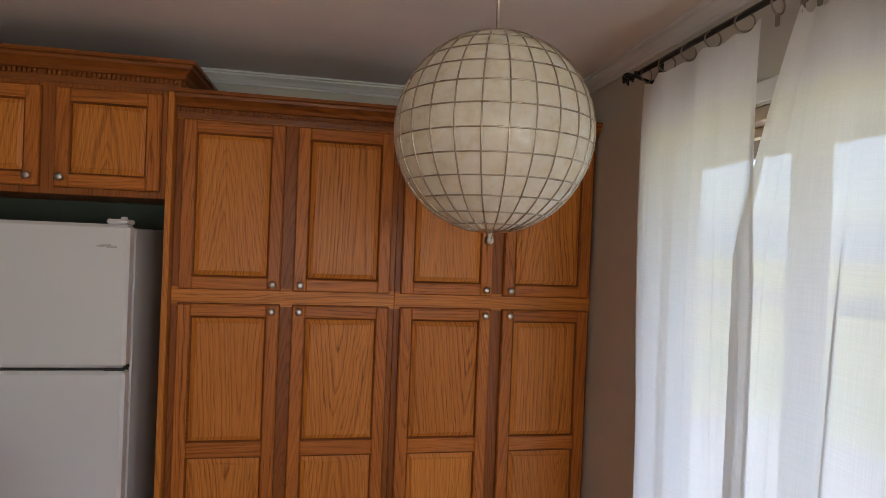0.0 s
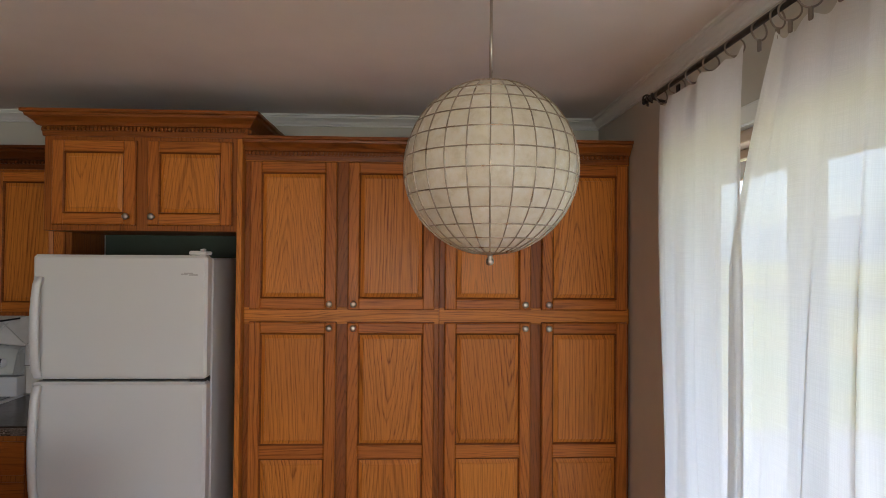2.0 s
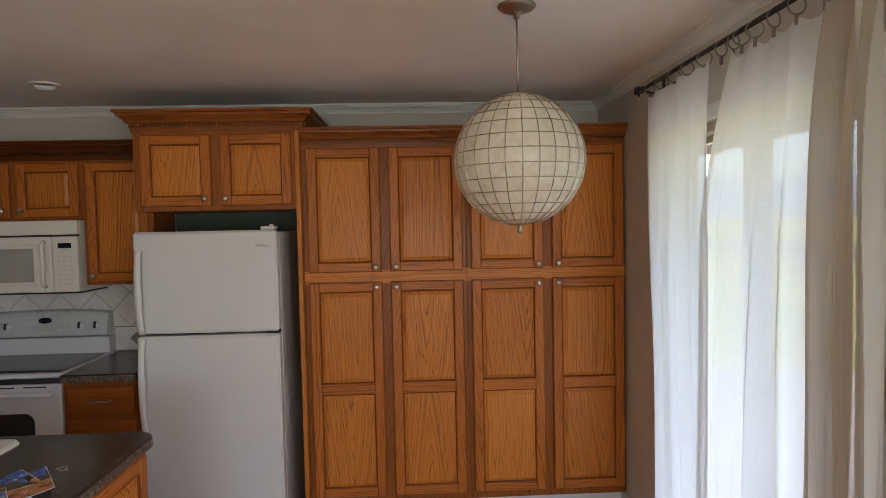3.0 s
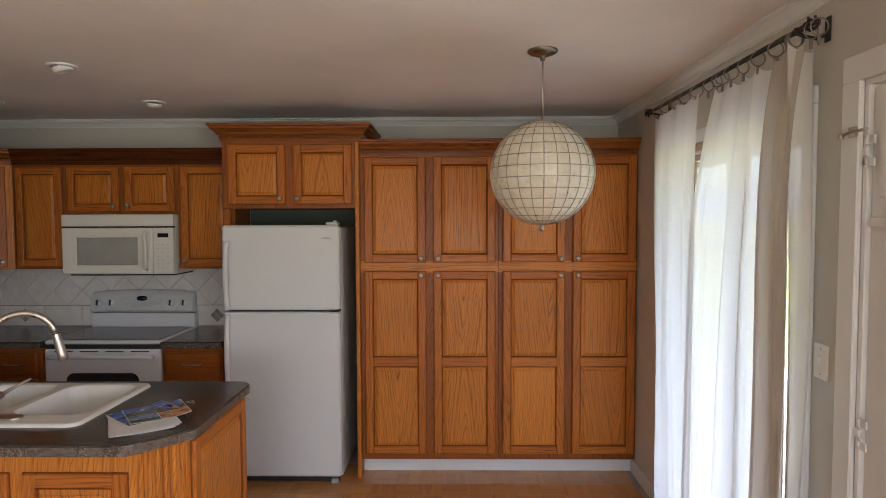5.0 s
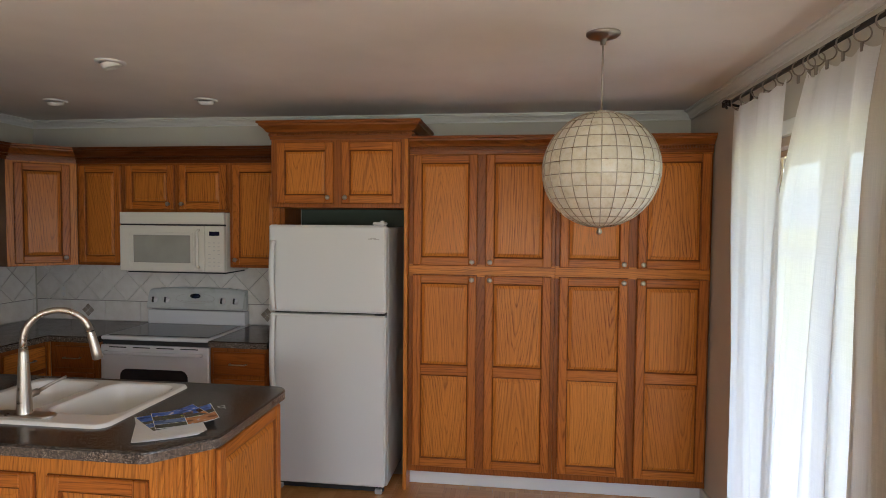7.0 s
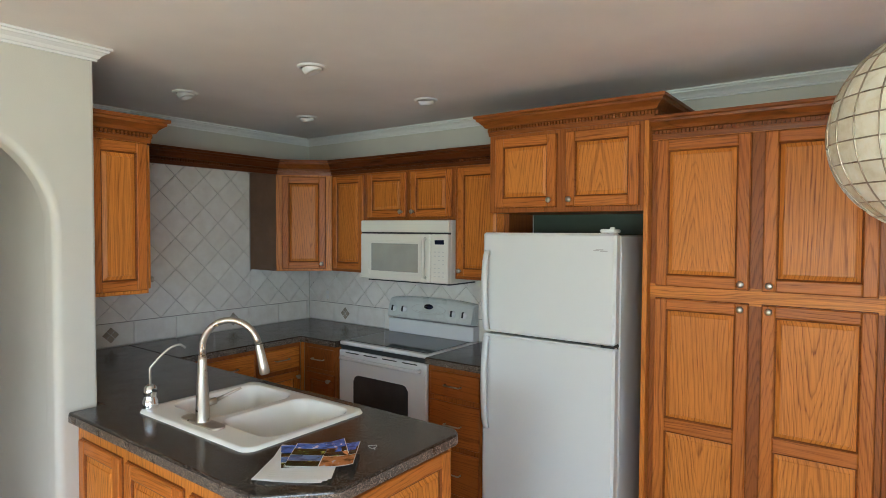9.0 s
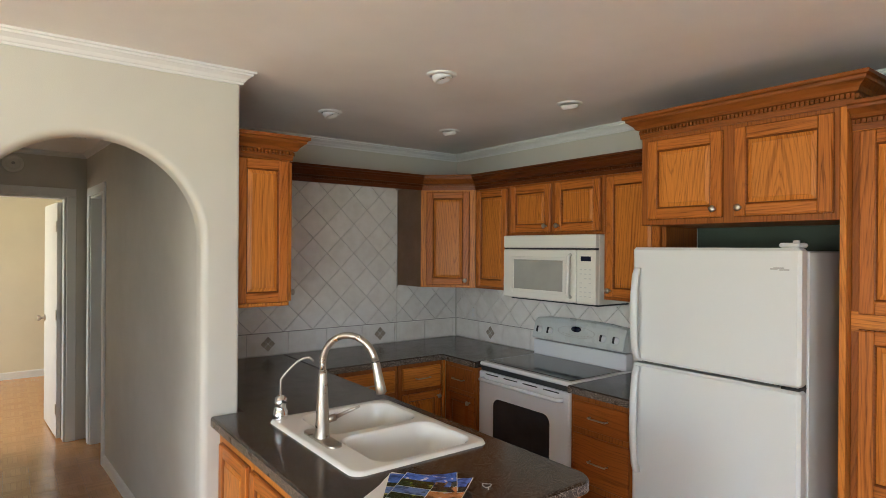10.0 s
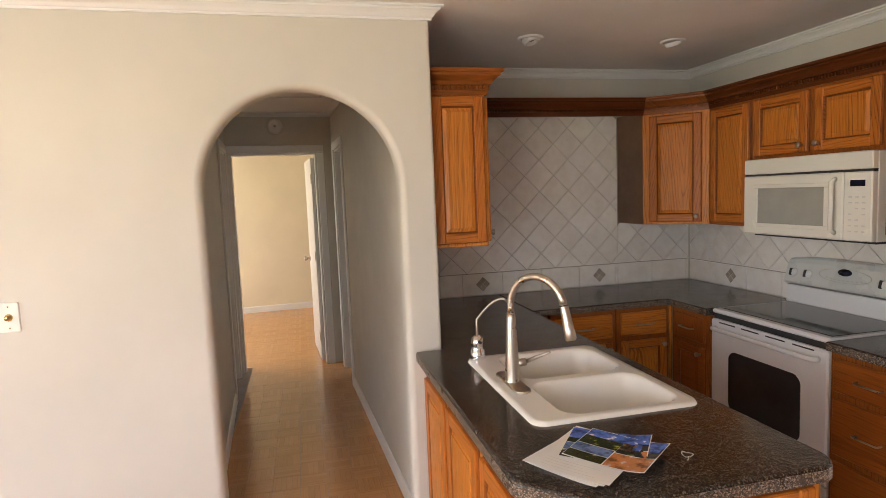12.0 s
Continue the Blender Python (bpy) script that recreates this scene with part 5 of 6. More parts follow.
rim_o = [bm.verts.new((x, y, 0.0)) for x, y in rrect(-hw, hw, -hd, hd, 0.045)]
rim_m = [bm.verts.new((x, y, 0.011)) for x, y in rrect(-hw + 0.006, hw - 0.006, -hd + 0.006, hd - 0.006, 0.042)]
rim_i = [bm.verts.new((x, y, 0.010)) for x, y in rrect(-hw + 0.022, hw - 0.022, -hd + 0.022, hd - 0.022, 0.04)]
for a, b in ((rim_o, rim_m), (rim_m, rim_i)):
    for k in range(len(a)):
        bm.faces.new((a[k], a[(k + 1) % len(a)], b[(k + 1) % len(a)], b[k])).smooth = True
bowl_a = sink_bowl(bm, -hw + 0.035, -0.018, -hd + 0.115, hd - 0.035)
bowl_b = sink_bowl(bm, 0.018, hw - 0.035, -hd + 0.115, hd - 0.035)
loops = []
for ring in (rim_i, bowl_a, bowl_b):
    for k in range(len(ring)):
        e = bm.edges.get((ring[k], ring[(k + 1) % len(ring)]))
        loops.append(e or bm.edges.new((ring[k], ring[(k + 1) % len(ring)])))
bmesh.ops.triangle_fill(bm, use_beauty=True, use_dissolve=False, edges=loops)
bmesh.ops.recalc_face_normals(bm, faces=bm.faces[:])
part("basin", bm, SINKW, sink)
for s in (-1, 1):
    part("drain", lathe(bmesh.new(), [(0.045, -0.178), (0.043, -0.176), (0.03, -0.1785), (0, -0.1785)], 24, pose(s * 0.185, 0.04, 0)), CHROME, sink, "steel drain strainer")

FX, FY = -1.878, 1.418
tap = thing("kitchen_faucet", "tall brushed nickel pull-down gooseneck faucet", "faucet", pose(FX, FY, 0.9255))
bm = prism(bmesh.new(), rrect(-0.125, 0.125, -0.03, 0.03, 0.0295, 8), 0.0, 0.008, 0.003)
part("base_plate", bm, NICKEL, tap)
aim = Vector((math.cos(radians(33)), math.sin(radians(33)), 0))
part("body", lathe(bmesh.new(), [(0.028, 0.007), (0.0265, 0.014), (0.026, 0.05), (0.0225, 0.12), (0.0165, 0.24), (0.0145, 0.26), (0.0, 0.26)], 22), NICKEL, tap)
R, stop = 0.111, 0.93 * math.pi
arc = [Vector((0, 0, 0.25)), Vector((0, 0, 0.28))] + [aim * (R - R * math.cos(a)) + Vector((0, 0, 0.286 + R * math.sin(a))) for a in [stop * k / 18 for k in range(19)]]
tip, fall = arc[-1].copy(), aim * math.sin(stop) + Vector((0, 0, math.cos(stop)))
part("spout", tube(bmesh.new(), arc, 0.0128, 16), NICKEL, tap)
part("spray_head", tube(bmesh.new(), [tip + fall * d for d in (-0.002, 0.004, 0.03, 0.09, 0.115, 0.12)], [0.0128, 0.0142, 0.0155, 0.0185, 0.0195, 0.015], 18), NICKEL, tap, "tapered nickel spray head")
part("collar", tube(bmesh.new(), [tip + fall * 0.001, tip + fall * 0.005], 0.0146, 16), RUBBER, tap)
bm = tube(bmesh.new(), [(0.0, 0.012, 0.07), (0.012, 0.05, 0.078)], 0.014, 12)
tube(bm, [(0.012, 0.05, 0.078), (0.04, 0.085, 0.10), (0.085, 0.11, 0.125)], [0.0085, 0.006, 0.0045], 10)
part("lever", bm, NICKEL, tap)

dis = thing("filter_tap", "small chrome filtered-water tap with curved spout", "tap", pose(-2.225, 1.392, 0.9255))
part("base", lathe(bmesh.new(), [(0.032, 0.0), (0.033, 0.012), (0.030, 0.034), (0.026, 0.04), (0.025, 0.058), (0.027, 0.062), (0.024, 0.088), (0.010, 0.098), (0, 0.1)], 20), CHROME, dis)
aim2 = Vector((math.cos(radians(62)), math.sin(radians(62)), 0))
pts = [Vector((0, 0, z)) for z in (0.09, 0.13, 0.165)] + [aim2 * (0.135 * s) + Vector((0, 0, 0.165 + 0.09 * math.sin(s * 1.85))) for s in (0.12, 0.25, 0.4, 0.55, 0.7, 0.85)] + [aim2 * 0.135 + Vector((0, 0, 0.238))]
part("spout", tube(bmesh.new(), pts, 0.0052, 10), NICKEL, dis)
part("lever", boxed(0.012, 0.05, -0.006, 0.006, 0.072, 0.082, bev=0.003), RUBBER, dis, "small black lever")

# ---- refrigerator ----
fx0, fx1, fy, fh, split = -1.537, -0.80, 2.855, 1.657, 1.117
fr = thing("refrigerator", "white top-freezer refrigerator with textured doors", "refrigerator", pose((fx0 + fx1) / 2, fy, 0))
w2 = (fx1 - fx0) / 2
part("body", boxed(-w2 + 0.004, w2 - 0.004, 0.085, 0.62, 0.03, fh - 0.012, bev=0.006), ENAMEL, fr)
part("gasket", boxed(-w2 + 0.012, w2 - 0.012, 0.066, 0.086, 0.07, fh - 0.02), RUBBER, fr, "dark door gasket")


def fridge_door(z0, z1):
    bm = boxed(-w2, w2, 0.0, 0.068, z0, z1, bev=0.012)
    bmesh.ops.bevel(bm, geom=[e for e in bm.edges if len(e.link_faces) == 2 and 0.1 < e.calc_face_angle() < 1.2], offset=0.003, segments=1, affect="EDGES", profile=0.6)
    return bm


def grip(z0, z1):
    n = 14
    pts = []
    for k in range(n + 1):
        s = k / n
        bow = math.sin(math.pi * s) ** 0.5 if 0 < s < 1 else 0
        pts.append(Vector((-w2 + 0.036, -0.012 - 0.03 * bow, z0 + (z1 - z0) * s)))
    bm = bmesh.new()
    rings = []
    for k, p in enumerate(pts):
        s = k / n
        wide = 0.017 - 0.003 * abs(s - 0.5)
        rings.append([bm.verts.new(p + Vector((dx * wide, dy, 0))) for dx, dy in ((-1, 0.01), (-0.95, -0.004), (-0.5, -0.010), (0.5, -0.010), (0.95, -0.004), (1, 0.01))])
    for a, b in zip(rings, rings[1:]):
        for j in range(6):
            bm.faces.new((a[j], a[(j + 1) % 6], b[(j + 1) % 6], b[j])).smooth = True
    bm.faces.new(rings[0])
    bm.faces.new(rings[-1])
    box(bm, -w2 + 0.022, -w2 + 0.05, -0.022, 0.003, min(z0, z1) - 0.002, min(z0, z1) + 0.03, 0.005)
    box(bm, -w2 + 0.022, -w2 + 0.05, -0.022, 0.003, max(z0, z1) - 0.03, max(z0, z1) + 0.002, 0.005)
    bmesh.ops.recalc_face_normals(bm, faces=bm.faces[:])
    return bm


up = part("freezer_door", fridge_door(split + 0.006, fh), ENAMEL, fr)
part("handle", grip(split + 0.02, 1.56), ENAMEL, up)
low = part("fridge_door", fridge_door(0.055, split - 0.006), ENAMEL, fr)
part("handle", grip(0.60, split - 0.02), ENAMEL, low)
bm = bmesh.new()
for a, b, z in ((0.0, 0.028, 0.0), (0.012, 0.05, 0.004), (0.034, 0.07, -0.003)):
    box(bm, w2 - 0.11 + a, w2 - 0.11 + b, -0.002, 0.001, fh - 0.085 + z, fh - 0.079 + z, 0.001)
part("badge", bm, INK, up, "small grey badge")
bm = boxed(w2 - 0.085, w2 - 0.012, 0.012, 0.10, fh + 0.001, fh + 0.02, bev=0.006)
lathe(bm, [(0.012, 0), (0.012, 0.028), (0, 0.03)], 14, pose(w2 - 0.03, 0.035, fh))
part("hinge_cover", bm, ENAMEL, fr, "white plastic hinge cover")
part("middle_hinge", boxed(w2 - 0.07, w2 - 0.004, 0.004, 0.07, split - 0.0045, split + 0.0045, bev=0.001), RUBBER, fr)
part("grille", boxed(-w2 + 0.02, w2 - 0.02, 0.05, 0.07, 0.008, 0.052, bev=0.004), RUBBER, fr, "dark base grille")
for s in (-1, 1):
    part("foot", boxed(s * (w2 - 0.05) - 0.022, s * (w2 - 0.05) + 0.022, 0.03, 0.07, 0.0, 0.03, bev=0.004), GREYP, fr)

# ---- range ----
rng_ = thing("electric_range", "white electric range with a black glass cooktop", "range", pose(-2.345, 2.92, 0))
part("body", boxed(-0.378, 0.378, 0.035, 0.56, 0.02, 0.893, bev=0.003), RANGEW, rng_)
part("cooktop_frame", boxed(-0.38, 0.38, 0.0, 0.562, 0.8935, 0.918, bev=0.008), RANGEW, rng_)
cook = part("cooktop", boxed(-0.352, 0.352, 0.04, 0.49, 0.9185, 0.9215, bev=0.001), BLACKGLASS, rng_, "black ceramic glass cooktop")
part("back_riser", boxed(-0.378, 0.378, 0.495, 0.562, 0.919, 1.02, bev=0.004), RANGEW, rng_)
bm = bmesh.new()
prof = [(0.515, 1.028), (0.480, 1.033), (0.474, 1.045), (0.502, 1.155), (0.515, 1.178), (0.535, 1.187), (0.562, 1.187), (0.562, 1.028)]
seg = 12
rings = []
for k in range(seg + 1):
    s = -1 + 2 * k / seg
    fall = 0.018 * abs(s) ** 3
    rings.append([bm.verts.new((s * 0.372, y, z - (fall if z > 1.1 else 0))) for y, z in prof])
for a, b in zip(rings, rings[1:]):
    for j in range(len(prof)):
        bm.faces.new((a[j], b[j], b[(j + 1) % len(prof)], a[(j + 1) % len(prof)]))
bm.faces.new(rings[0])
bm.faces.new(rings[-1])
bmesh.ops.recalc_face_normals(bm, faces=bm.faces[:])
guard = part("backguard", bm, GUARD, rng_, "grey-white control backguard")
tilt = 90 - 14.3
for kx in (-0.315, -0.22, 0.215, 0.31):
    km = pose(kx, 0.486, 1.095, tilt, 0, 0)
    kn = part("control_knob", lathe(bmesh.new(), [(0.024, 0), (0.024, 0.004), (0.019, 0.006), (0.017, 0.02), (0.0, 0.022)], 20), RANGEW, guard, m=km)
    part("knob_grip", boxed(-0.0055, 0.0055, -0.02, 0.02, 0.012, 0.030, bev=0.003), RUBBER, kn, "dark knob grip")
bm = lathe(bmesh.new(), [(0.036, 0.0), (0.036, 0.003), (0, 0.0045)], 28, pose(0, 0, 0) @ Matrix.Diagonal((1.1, 0.5, 1, 1)))
part("clock_display", bm, DISPLAY, guard, m=pose(0.0, 0.4935, 1.128, tilt, 0, 0))
bm = tube(bmesh.new(), [(0.15 * math.cos(a), 0.036 * math.sin(a), 0.0008) for a in [2 * math.pi * k / 40 for k in range(40)]], 0.0012, 4, closed=True)
for k in range(9):
    box(bm, -0.105 + k * 0.025, -0.093 + k * 0.025, -0.026 + 0.000045 * (k - 4) ** 2 * 10, -0.021 + 0.00045 * (k - 4) ** 2, 0, 0.0015)
part("control_print", bm, INK, guard, m=pose(0.0, 0.4885, 1.11, tilt, 0, 0))
od = part("oven_door", boxed(-0.376, 0.376, -0.008, 0.036, 0.235, 0.862, bev=0.007), RANGEW, rng_)
bm = prism(bmesh.new(), rrect(-0.235, 0.235, -0.165, 0.165, 0.05, 6), 0, 0.004, 0.001)
part("window", bm, OVENGLASS, od, "dark oven window with rounded corners", m=pose(0, -0.0075, 0.545, 90, 0, 0))
bm = tube(bmesh.new(), [(-0.33, -0.008, 0.815), (-0.325, -0.04, 0.817), (-0.30, -0.046, 0.818), (0.30, -0.046, 0.818), (0.325, -0.04, 0.817), (0.33, -0.008, 0.815)], 0.0125, 10)
part("handle", bm, RANGEW, od)
for k in range(4):
    part("vent_slot", boxed(-0.31 + k * 0.165, -0.19 + k * 0.165, -0.0095, -0.006, 0.846, 0.853, bev=0.001), RUBBER, od)
part("vent_gap", boxed(-0.372, 0.372, 0.01, 0.034, 0.8635, 0.892), RUBBER, rng_)
part("storage_drawer", boxed(-0.376, 0.376, -0.006, 0.034, 0.06, 0.228, bev=0.006), RANGEW, rng_)
part("kick", boxed(-0.36, 0.36, 0.05, 0.07, 0.0, 0.06), RUBBER, rng_)

# ---- microwave ----
mw = thing("microwave", "bisque over-range microwave under the wall cabinet", "microwave", pose(-2.352, 3.135, 1.315))
part("body", boxed(-0.379, 0.379, 0.03, 0.355, 0.012, 0.417, bev=0.004), BISQUE, mw)
part("vent_band", boxed(-0.38, 0.38, -0.004, 0.03, 0.338, 0.418, bev=0.005), BISQUE, mw)
part("vent_gap", boxed(-0.377, 0.377, 0.004, 0.03, 0.326, 0.338), RUBBER, mw)
md = part("door", boxed(-0.38, 0.238, -0.006, 0.03, 0.014, 0.327, bev=0.006), BISQUE, mw)
bm = bmesh.new()
for d in ((-0.30, 0.165, 0.055, 0.075), (-0.30, 0.165, 0.262, 0.282), (-0.30, -0.275, 0.075, 0.262), (0.14, 0.165, 0.075, 0.262)):
    box(bm, d[0], d[1], -0.010, -0.004, d[2], d[3], 0.002)
part("window_rim", bm, BISQUE, md)
part("window", boxed(-0.275, 0.14, -0.0075, -0.004, 0.075, 0.262), MWGLASS, md, "grey microwave door window")
bm = tube(bmesh.new(), [(0.20, -0.004, 0.045), (0.198, -0.028, 0.06), (0.204, -0.036, 0.11), (0.208, -0.038, 0.17), (0.204, -0.036, 0.23), (0.198, -0.028, 0.285), (0.20, -0.004, 0.30)], 0.0105, 10)
part("handle", bm, BISQUE, md)
cp = part("control_panel", boxed(0.241, 0.38, -0.005, 0.03, 0.014, 0.327, bev=0.005), BISQUE, mw)
part("display", boxed(0.275, 0.348, -0.0062, -0.004, 0.262, 0.29), DISPLAY, cp, "dark clock display")
for r in range(7):
    for c in range(3):
        if (r + c) % 5 != 4:
            part("button", boxed(0.268 + c * 0.033, 0.284 + c * 0.033, -0.0058, -0.004, 0.055 + r * 0.026, 0.061 + r * 0.026), FAINT, cp)
part("underside", boxed(-0.36, 0.36, 0.05, 0.34, 0.0, 0.012, bev=0.003), RUBBER, mw, "dark vent underside")

# ---- papers on the worktop ----
ang = 28


def flyer(cx, cy, z, turn, photo=None):
    """A sheet of paper, slightly curled; photo: which set of plain picture blocks it shows."""
    m = pose(cx, cy, 0.9165 + z, 0, 0, turn)
    ob = thing("flyer", "glossy flyer with colour photographs on white sheets" if photo else "white printed paper sheet on the worktop", "flyer", m, "papers on the worktop")
    bm = bmesh.new()
    n = 10
    W, D = 0.108, 0.098 if photo else 0.14
    rows = []
    for k in range(n + 1):
        s = -1 + 2 * k / n
        rows.append([bm.verts.new((s * W, y, (0.010 if photo else 0.004) * max(0, s) ** 3 + 0.003 * max(0, -s) ** 2)) for y in (-D, D)])
    low = [[bm.verts.new((v.co.x, v.co.y, v.co.z - 0.0008)) for v in r] for r in rows]
    for g, flip in ((rows, False), (low, True)):
        for a, b in zip(g, g[1:]):
            q = (a[0], b[0], b[1], a[1])
            bm.faces.new(q[::-1] if flip else q)
    for side in (0, 1):
        for k in range(n):
            bm.faces.new((rows[k][side], rows[k + 1][side], low[k + 1][side], low[k][side]))
    part("sheet", bm, PAPER, ob)

    def flat(a, b, c, d, up):
        # a printed block that follows the sheet's curl
        bm = bmesh.new()
        cols = []
        for k in range(6):
            x = a + (b - a) * k / 5
            s = x / W
            z = (0.010 if photo else 0.004) * max(0, s) ** 3 + 0.003 * max(0, -s) ** 2 + up
            cols.append([bm.verts.new((x, y, z)) for y in (c, d)])
        for p, q in zip(cols, cols[1:]):
            bm.faces.new((p[0], q[0], q[1], p[1]))
        return bm
    if photo:
        for k, ((a, b, c, d), col) in enumerate(photo):
            part("picture", flat(a, b, c, d, 0.0003 + 0.00012 * k), print_ink(col), ob)
    else:
        for k in range(4):
            part("print_line", flat(-0.085, 0.06 - 0.02 * (k % 3), -0.12 + 0.014 * k, -0.1188 + 0.014 * k, 0.0003), FAINT, ob)
    return ob


def print_ink(cols):
    n = Nodes("photo_print")
    v = n.coords(rand=3.0)
    a = n.noise(v, 32, 5, 0.6)
    col, other = [tuple(min(0.9, c * 1.7) for c in k) for k in cols]
    return n.done(n.ramp(a, (0.36, tuple(c * 0.35 for c in col)), (0.5, col), (0.58, col), (0.66, other)), 0.16)


SKY_INK, HILL_INK, HOUSE_INK, LAKE_INK, ROOM_INK, NIGHT_INK = ((0.06, 0.12, 0.42), (0.55, 0.6, 0.7)), ((0.02, 0.03, 0.008), (0.24, 0.24, 0.05)), ((0.045, 0.028, 0.02), (0.16, 0.09, 0.06)), ((0.10, 0.15, 0.32), (0.03, 0.04, 0.03)), ((0.34, 0.14, 0.05), (0.36, 0.36, 0.40)), ((0.02, 0.025, 0.02), (0.2, 0.22, 0.05))
HOUSE = [((-0.106, 0.106, 0.025, 0.096), SKY_INK), ((-0.106, 0.0, -0.003, 0.05), HILL_INK), ((0.001, 0.106, -0.003, 0.056), HOUSE_INK), ((0.03, 0.09, 0.04, 0.062), ((0.16, 0.10, 0.08), (0.4, 0.38, 0.36))),
         ((0.001, 0.106, -0.012, 0.012), NIGHT_INK), ((-0.106, -0.002, -0.052, -0.006), LAKE_INK), ((0.001, 0.106, -0.096, -0.016), ROOM_INK), ((-0.106, -0.002, -0.096, -0.055), HILL_INK)]
flyer(-1.287, 1.407, 0.0005, 31)
flyer(-1.284, 1.412, 0.0032, 35)
flyer(-1.282, 1.415, 0.0058, 38)
flyer(-1.297, 1.468, 0.0088, 52, HOUSE[1:] + HOUSE[:1])
flyer(-1.26, 1.476, 0.0135, 38, HOUSE)

tie = thing("wire_ring", "small clear plastic ring lying on the worktop", "ring", pose(-1.207, 1.65, 0.9155))
part("loop", tube(bmesh.new(), [(0.014 * math.cos(a), 0.014 * math.sin(a), 0.003 + 0.002 * math.sin(2 * a)) for a in [2 * math.pi * k / 24 for k in range(24)]], 0.0013, 6, closed=True), GREYP, tie)
part("tail", tube(bmesh.new(), [(0.0125, -0.006, 0.003), (0.024, -0.014, 0.004), (0.03, -0.021, 0.003)], 0.0013, 6), GREYP, tie)

# ---- outdoors ----
ground = bmesh.new()
S = 1500
vs = [ground.verts.new(p) for p in ((-S, -S, -0.2), (S, -S, -0.2), (S, S, -0.2), (-S, S, -0.2))]
ground.faces.new(vs)
structure("ground", ground, GRASS, label="dry yellow-green lawn reaching the horizon", category="ground")
structure("patio", boxed(EAST + 0.14, 4.6, -1.0, 6.0, -0.196, -0.03, bev=0.01), CONCRETE, label="pale concrete patio slab", category="patio")
structure("road", boxed(17.0, 23.0, -200, 200, -0.196, -0.17), ASPHALT, label="grey asphalt road", category="road")
hills = bmesh.new()
rows = []
for k in range(81):
    a = radians(-80 + 2 * k)
    d = 900
    h = 60 + 45 * noise.noise(Vector((k * 0.13, 0, 3))) + 16 * noise.noise(Vector((k * 0.5, 4, 0)))
    rows.append([hills.verts.new((d * math.cos(a), d * math.sin(a), -1)), hills.verts.new((d * 1.1 * math.cos(a), d * 1.1 * math.sin(a), h)), hills.verts.new((d * 1.4 * math.cos(a), d * 1.4 * math.sin(a), -1))])
for a, b in zip(rows, rows[1:]):
    for j in range(2):
        hills.faces.new((a[j], a[j + 1], b[j + 1], b[j])).smooth = True
structure("backdrop", hills, HILL, label="hazy blue hills in the distance", category="hills")
fence = thing("fence", "low weathered board fence along the road", "fence", pose(13.5, 4, -0.2))
post_me = mesh_of("post", boxed(-0.05, 0.05, -0.05, 0.05, 0, 1.1, bev=0.008), BOARD)
rail_me = mesh_of("rail", boxed(-0.02, 0.02, -1.2, 1.2, -0.06, 0.06, bev=0.006), BOARD)
for k in range(16):
    p = new("post", post_me)
    p.parent, p.matrix_basis = fence, pose(0, -18 + 2.4 * k, 0)
    for z in (0.45, 0.9):
        if k < 15:
            p = new("rail", rail_me)
            p.parent, p.matrix_basis = fence, pose(0.07, -16.8 + 2.4 * k, z)

# ---- wall tiles ----
TD = 0.215


def tile_mesh(poly, name):
    """A flat ceramic tile with a chamfered face; its local face is the xz plane looking to -y."""
    n = len(poly)
    area = sum(poly[i][0] * poly[(i + 1) % n][1] - poly[(i + 1) % n][0] * poly[i][1] for i in range(n))
    pts = [Vector(p) for p in (poly if area > 0 else poly[::-1])]
    bm = bmesh.new()

    def ring(d, y):
        res = []
        for k in range(n):
            da, db = (pts[k] - pts[k - 1]).normalized(), (pts[(k + 1) % n] - pts[k]).normalized()
            na, nb = Vector((-da.y, da.x)), Vector((-db.y, db.x))
            mit = (na + nb).normalized()
            q = pts[k] + mit * d / max(0.35, mit.dot(na))
            res.append(bm.verts.new((q.x, y, q.y)))
        return res
    rs = [ring(0.0015, -0.002), ring(0.0015, -0.0065), ring(0.004, -0.0085)]
    for a, b in zip(rs, rs[1:]):
        for k in range(n):
            bm.faces.new((a[k], a[(k + 1) % n], b[(k + 1) % n], b[k]))
    bm.faces.new(rs[-1])
    return mesh_of(name, bm, TILE)


FULL = tile_mesh([(-TD / 2, 0), (0, -TD / 2), (TD / 2, 0), (0, TD / 2)], "tile")


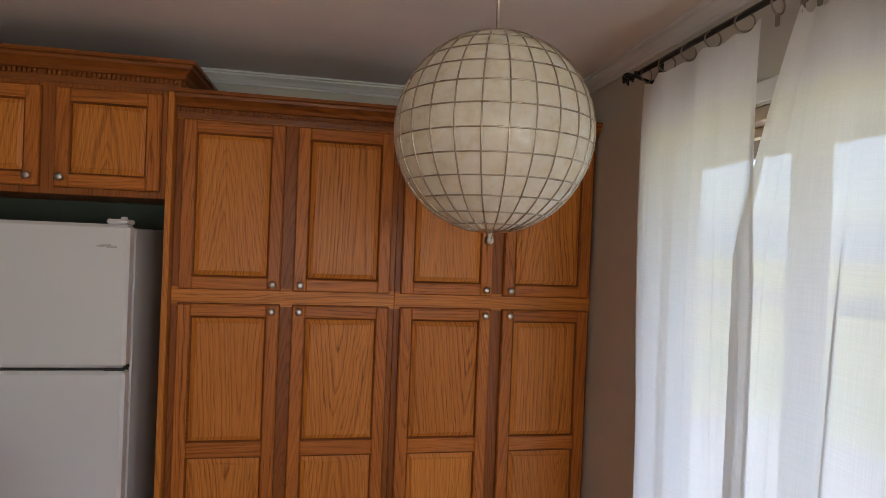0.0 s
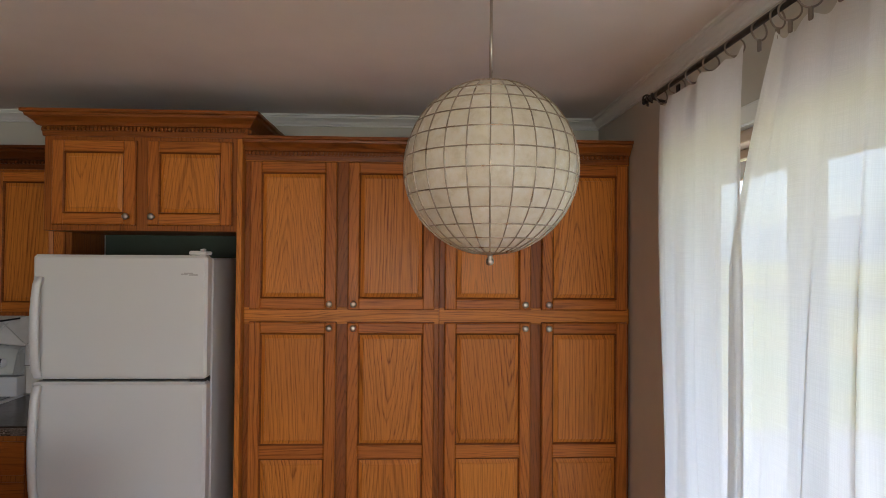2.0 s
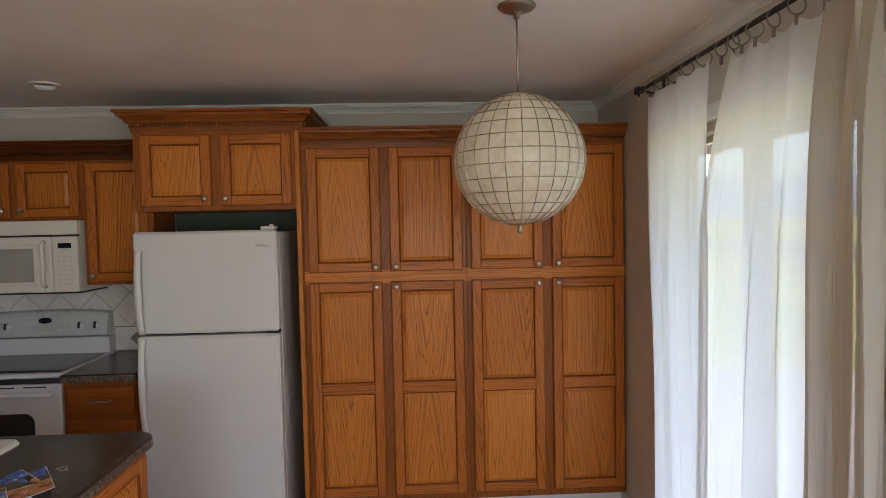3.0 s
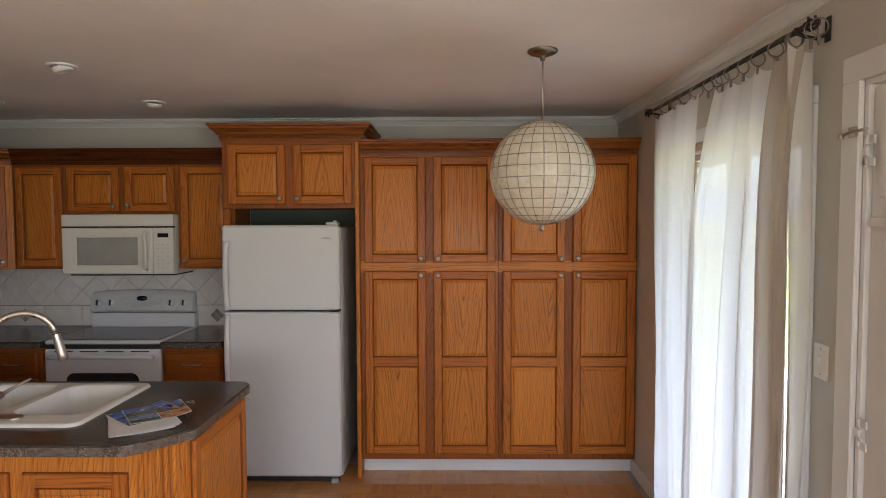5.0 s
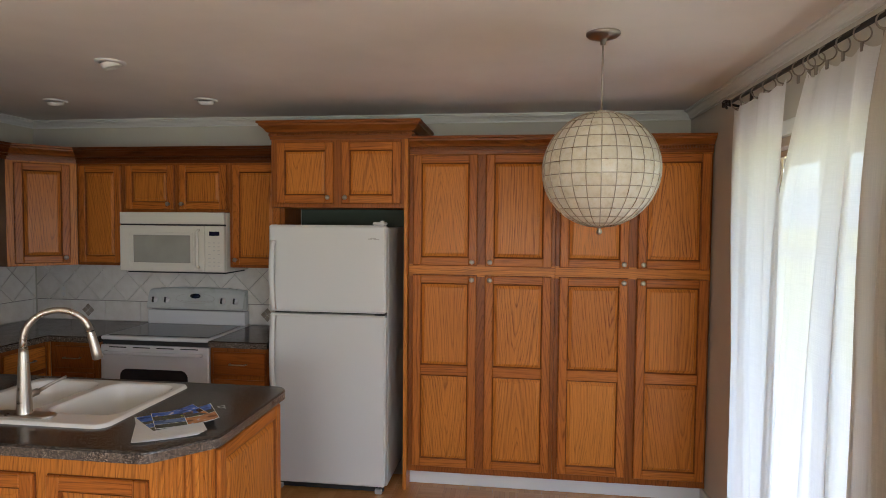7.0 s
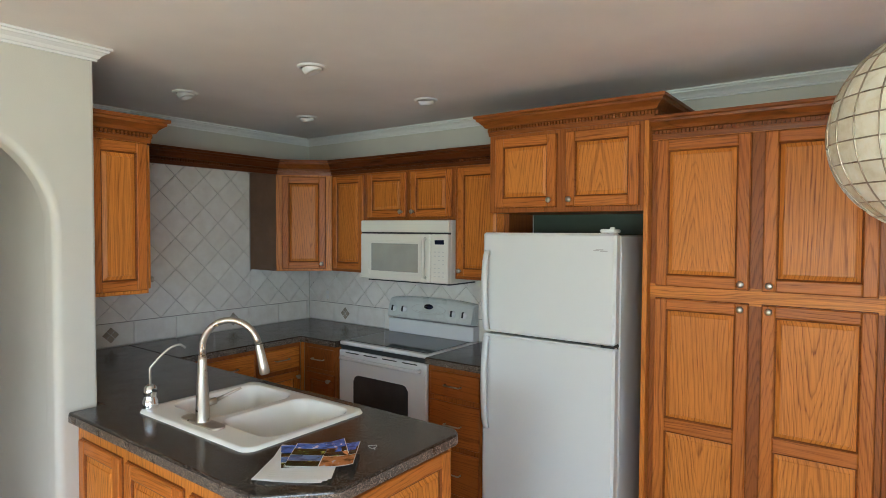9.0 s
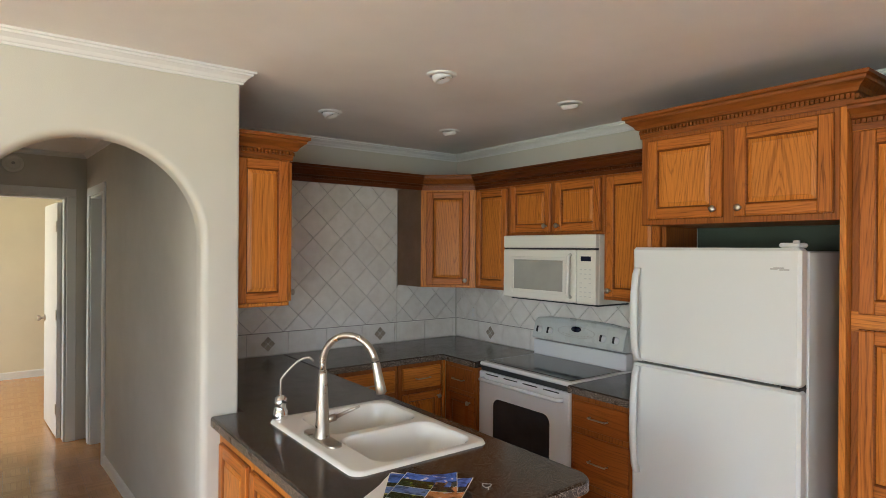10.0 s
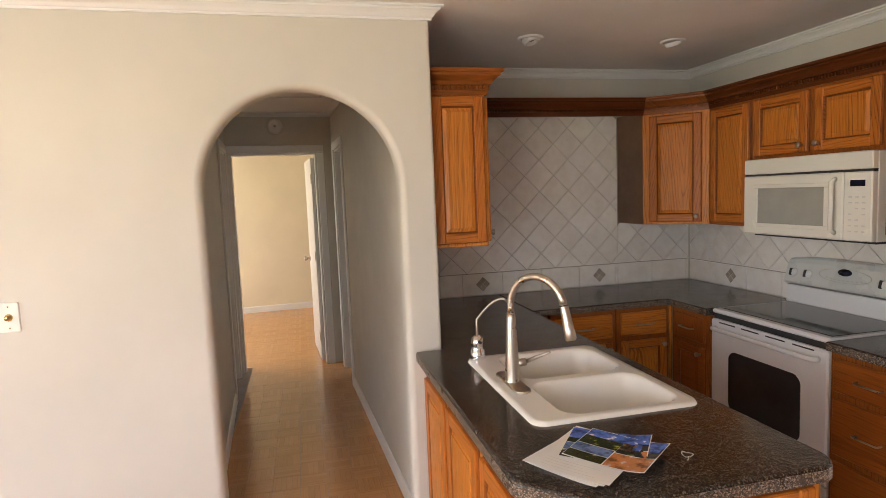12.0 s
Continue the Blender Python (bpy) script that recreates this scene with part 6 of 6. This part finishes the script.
def tiled(parent, spans, deco_at, band_from):
    """Diagonal tiles over a band of level ones. spans: (lo, hi, top) along the local x; the band is 0.15 high from z 0.915."""
    z0 = 1.067
    for lo, hi, topz in spans:
        kx0, kx1 = math.floor((lo - deco_at[0]) / TD * 2) - 1, math.ceil((hi - deco_at[0]) / TD * 2) + 1
        kz1 = math.ceil((topz - z0) / TD * 2) + 1
        for i in range(kx0, kx1 + 1):
            for j in range(0, kz1 + 1):
                if (i + j) % 2:
                    continue
                cx, cz = deco_at[0] + i * TD / 2, z0 + j * TD / 2
                poly = [(cx - TD / 2, cz), (cx, cz - TD / 2), (cx + TD / 2, cz), (cx, cz + TD / 2)]
                for ax, lim, less in ((0, lo, False), (0, hi, True), (1, z0, False), (1, topz, True)):
                    poly = clip_poly(poly, ax, lim, less) if poly else poly
                area = abs(sum(poly[k - 1][0] * poly[k][1] - poly[k][0] * poly[k - 1][1] for k in range(len(poly)))) / 2 if len(poly) > 2 else 0
                if area < 0.0006:
                    continue
                if area > TD * TD / 2 - 1e-6:
                    ob = new("tile", FULL)
                else:
                    clean = [p for k, p in enumerate(poly) if (Vector(p) - Vector(poly[k - 1])).length > 0.006]
                    if len(clean) < 3:
                        continue
                    ob = new("tile", tile_mesh([(x - cx, z - cz) for x, z in clean], "tile"))
                ob.parent, ob.matrix_basis = parent, pose(cx, 0, cz)
        x = band_from + math.floor((lo - band_from) / 0.287) * 0.287
        while x < hi - 0.005:
            a, b = max(x, lo), min(x + 0.287, hi)
            if b - a > 0.012:
                ob = new("tile", tile_mesh([(-(b - a) / 2, 0), ((b - a) / 2, 0), ((b - a) / 2, 0.148), (-(b - a) / 2, 0.148)], "tile"))
                ob.parent, ob.matrix_basis = parent, pose((a + b) / 2, 0, 0.917)
            x += 0.287
    for x in deco_at:
        bm = bmesh.new()
        for k, (dx, dz) in enumerate(((0, 0.026), (0, -0.026), (0.026, 0), (-0.026, 0))):
            c = Vector((dx, 0, dz))
            h = 0.0245
            ring = [bm.verts.new((c.x + ex * h, -0.009, c.z + ez * h)) for ex, ez in ((-1, 0), (0, -1), (1, 0), (0, 1))]
            inn = [bm.verts.new((c.x + ex * h * 0.8, -0.0125, c.z + ez * h * 0.8)) for ex, ez in ((-1, 0), (0, -1), (1, 0), (0, 1))]
            for q in range(4):
                bm.faces.new((ring[q], ring[(q + 1) % 4], inn[(q + 1) % 4], inn[q]))
            bm.faces.new(inn)
        part("deco_tile", bm, DECO, parent, "bronze diamond inset tile", m=pose(x, 0, 0.991))


# west wall, local x runs along +y
west = structure("backsplash_west", boxed(1.31, NORTH - 0.012, -0.002, 0.0, 0.917, 2.12), GROUT, label="diagonal beige ceramic wall tiles with bronze insets", category="backsplash")
west.matrix_basis = pose(WEST, 0, 0, 0, 0, 90)
tiled(west, [(1.58, 2.905, 2.12), (2.905, NORTH - 0.012, UB), (1.31, 1.58, UB)], (1.882, 2.757), 1.7385)
north = structure("backsplash_north", boxed(WEST + 0.012, -1.575, -0.002, 0.0, 0.917, 1.40), GROUT, label="diagonal beige ceramic wall tiles behind the range", category="backsplash")
north.matrix_basis = pose(0, NORTH, 0)
tiled(north, [(WEST + 0.012, -1.575, UB - 0.001)], (-3.265, -1.83), -3.4085)

# ---- parquet ----
P = 0.152
block = mesh_of("parquet_block", boxed(-P / 2 + 0.0004, P / 2 - 0.0004, -P / 2 + 0.0004, P / 2 - 0.0004, -0.004, 0.0, bev=0.0006), PARQUET)
floor_ob = bpy.data.objects["floor"]
rest = {0: bmesh.new(), 1: bmesh.new()}
count = 0
for i in range(-59, 8):
    for j in range(-33, 24):
        x, y = (i + 0.5) * P, (j + 0.5) * P
        if not (FAR_X < x < EAST and SOUTH_Y < y < NORTH):
            continue
        hall = -6.0 < x < -2.55 and HALL_L - 0.05 < y < HALL_R + 0.05
        front = -1.5 < x < EAST and 2.1 < y < 3.12
        if (hall and x > -5.2) or front:
            ob = new("parquet_block", block)
            ob.parent = floor_ob
            ob.matrix_basis = pose(x, y, 0, 0, 0, 90 * ((i + j) % 2))
            count += 1
        elif (x > ARCH_X - 0.1 and y < 3.2) or hall or (x < -5.8 and -2.5 < y < 2.2):
            box(rest[(i + j) % 2], *((x - P / 2, x + P / 2, y - P / 2, y + P / 2) if (i + j) % 2 == 0 else (y - P / 2, y + P / 2, -x - P / 2, -x + P / 2)), -0.004, 0.0)
for k in (0, 1):
    ob = part("parquet_field", rest[k], PARQUET, floor_ob, "honey oak parquet", m=pose(0, 0, 0, 0, 0, 90 * k))
    ob["kind"] = "stuff"
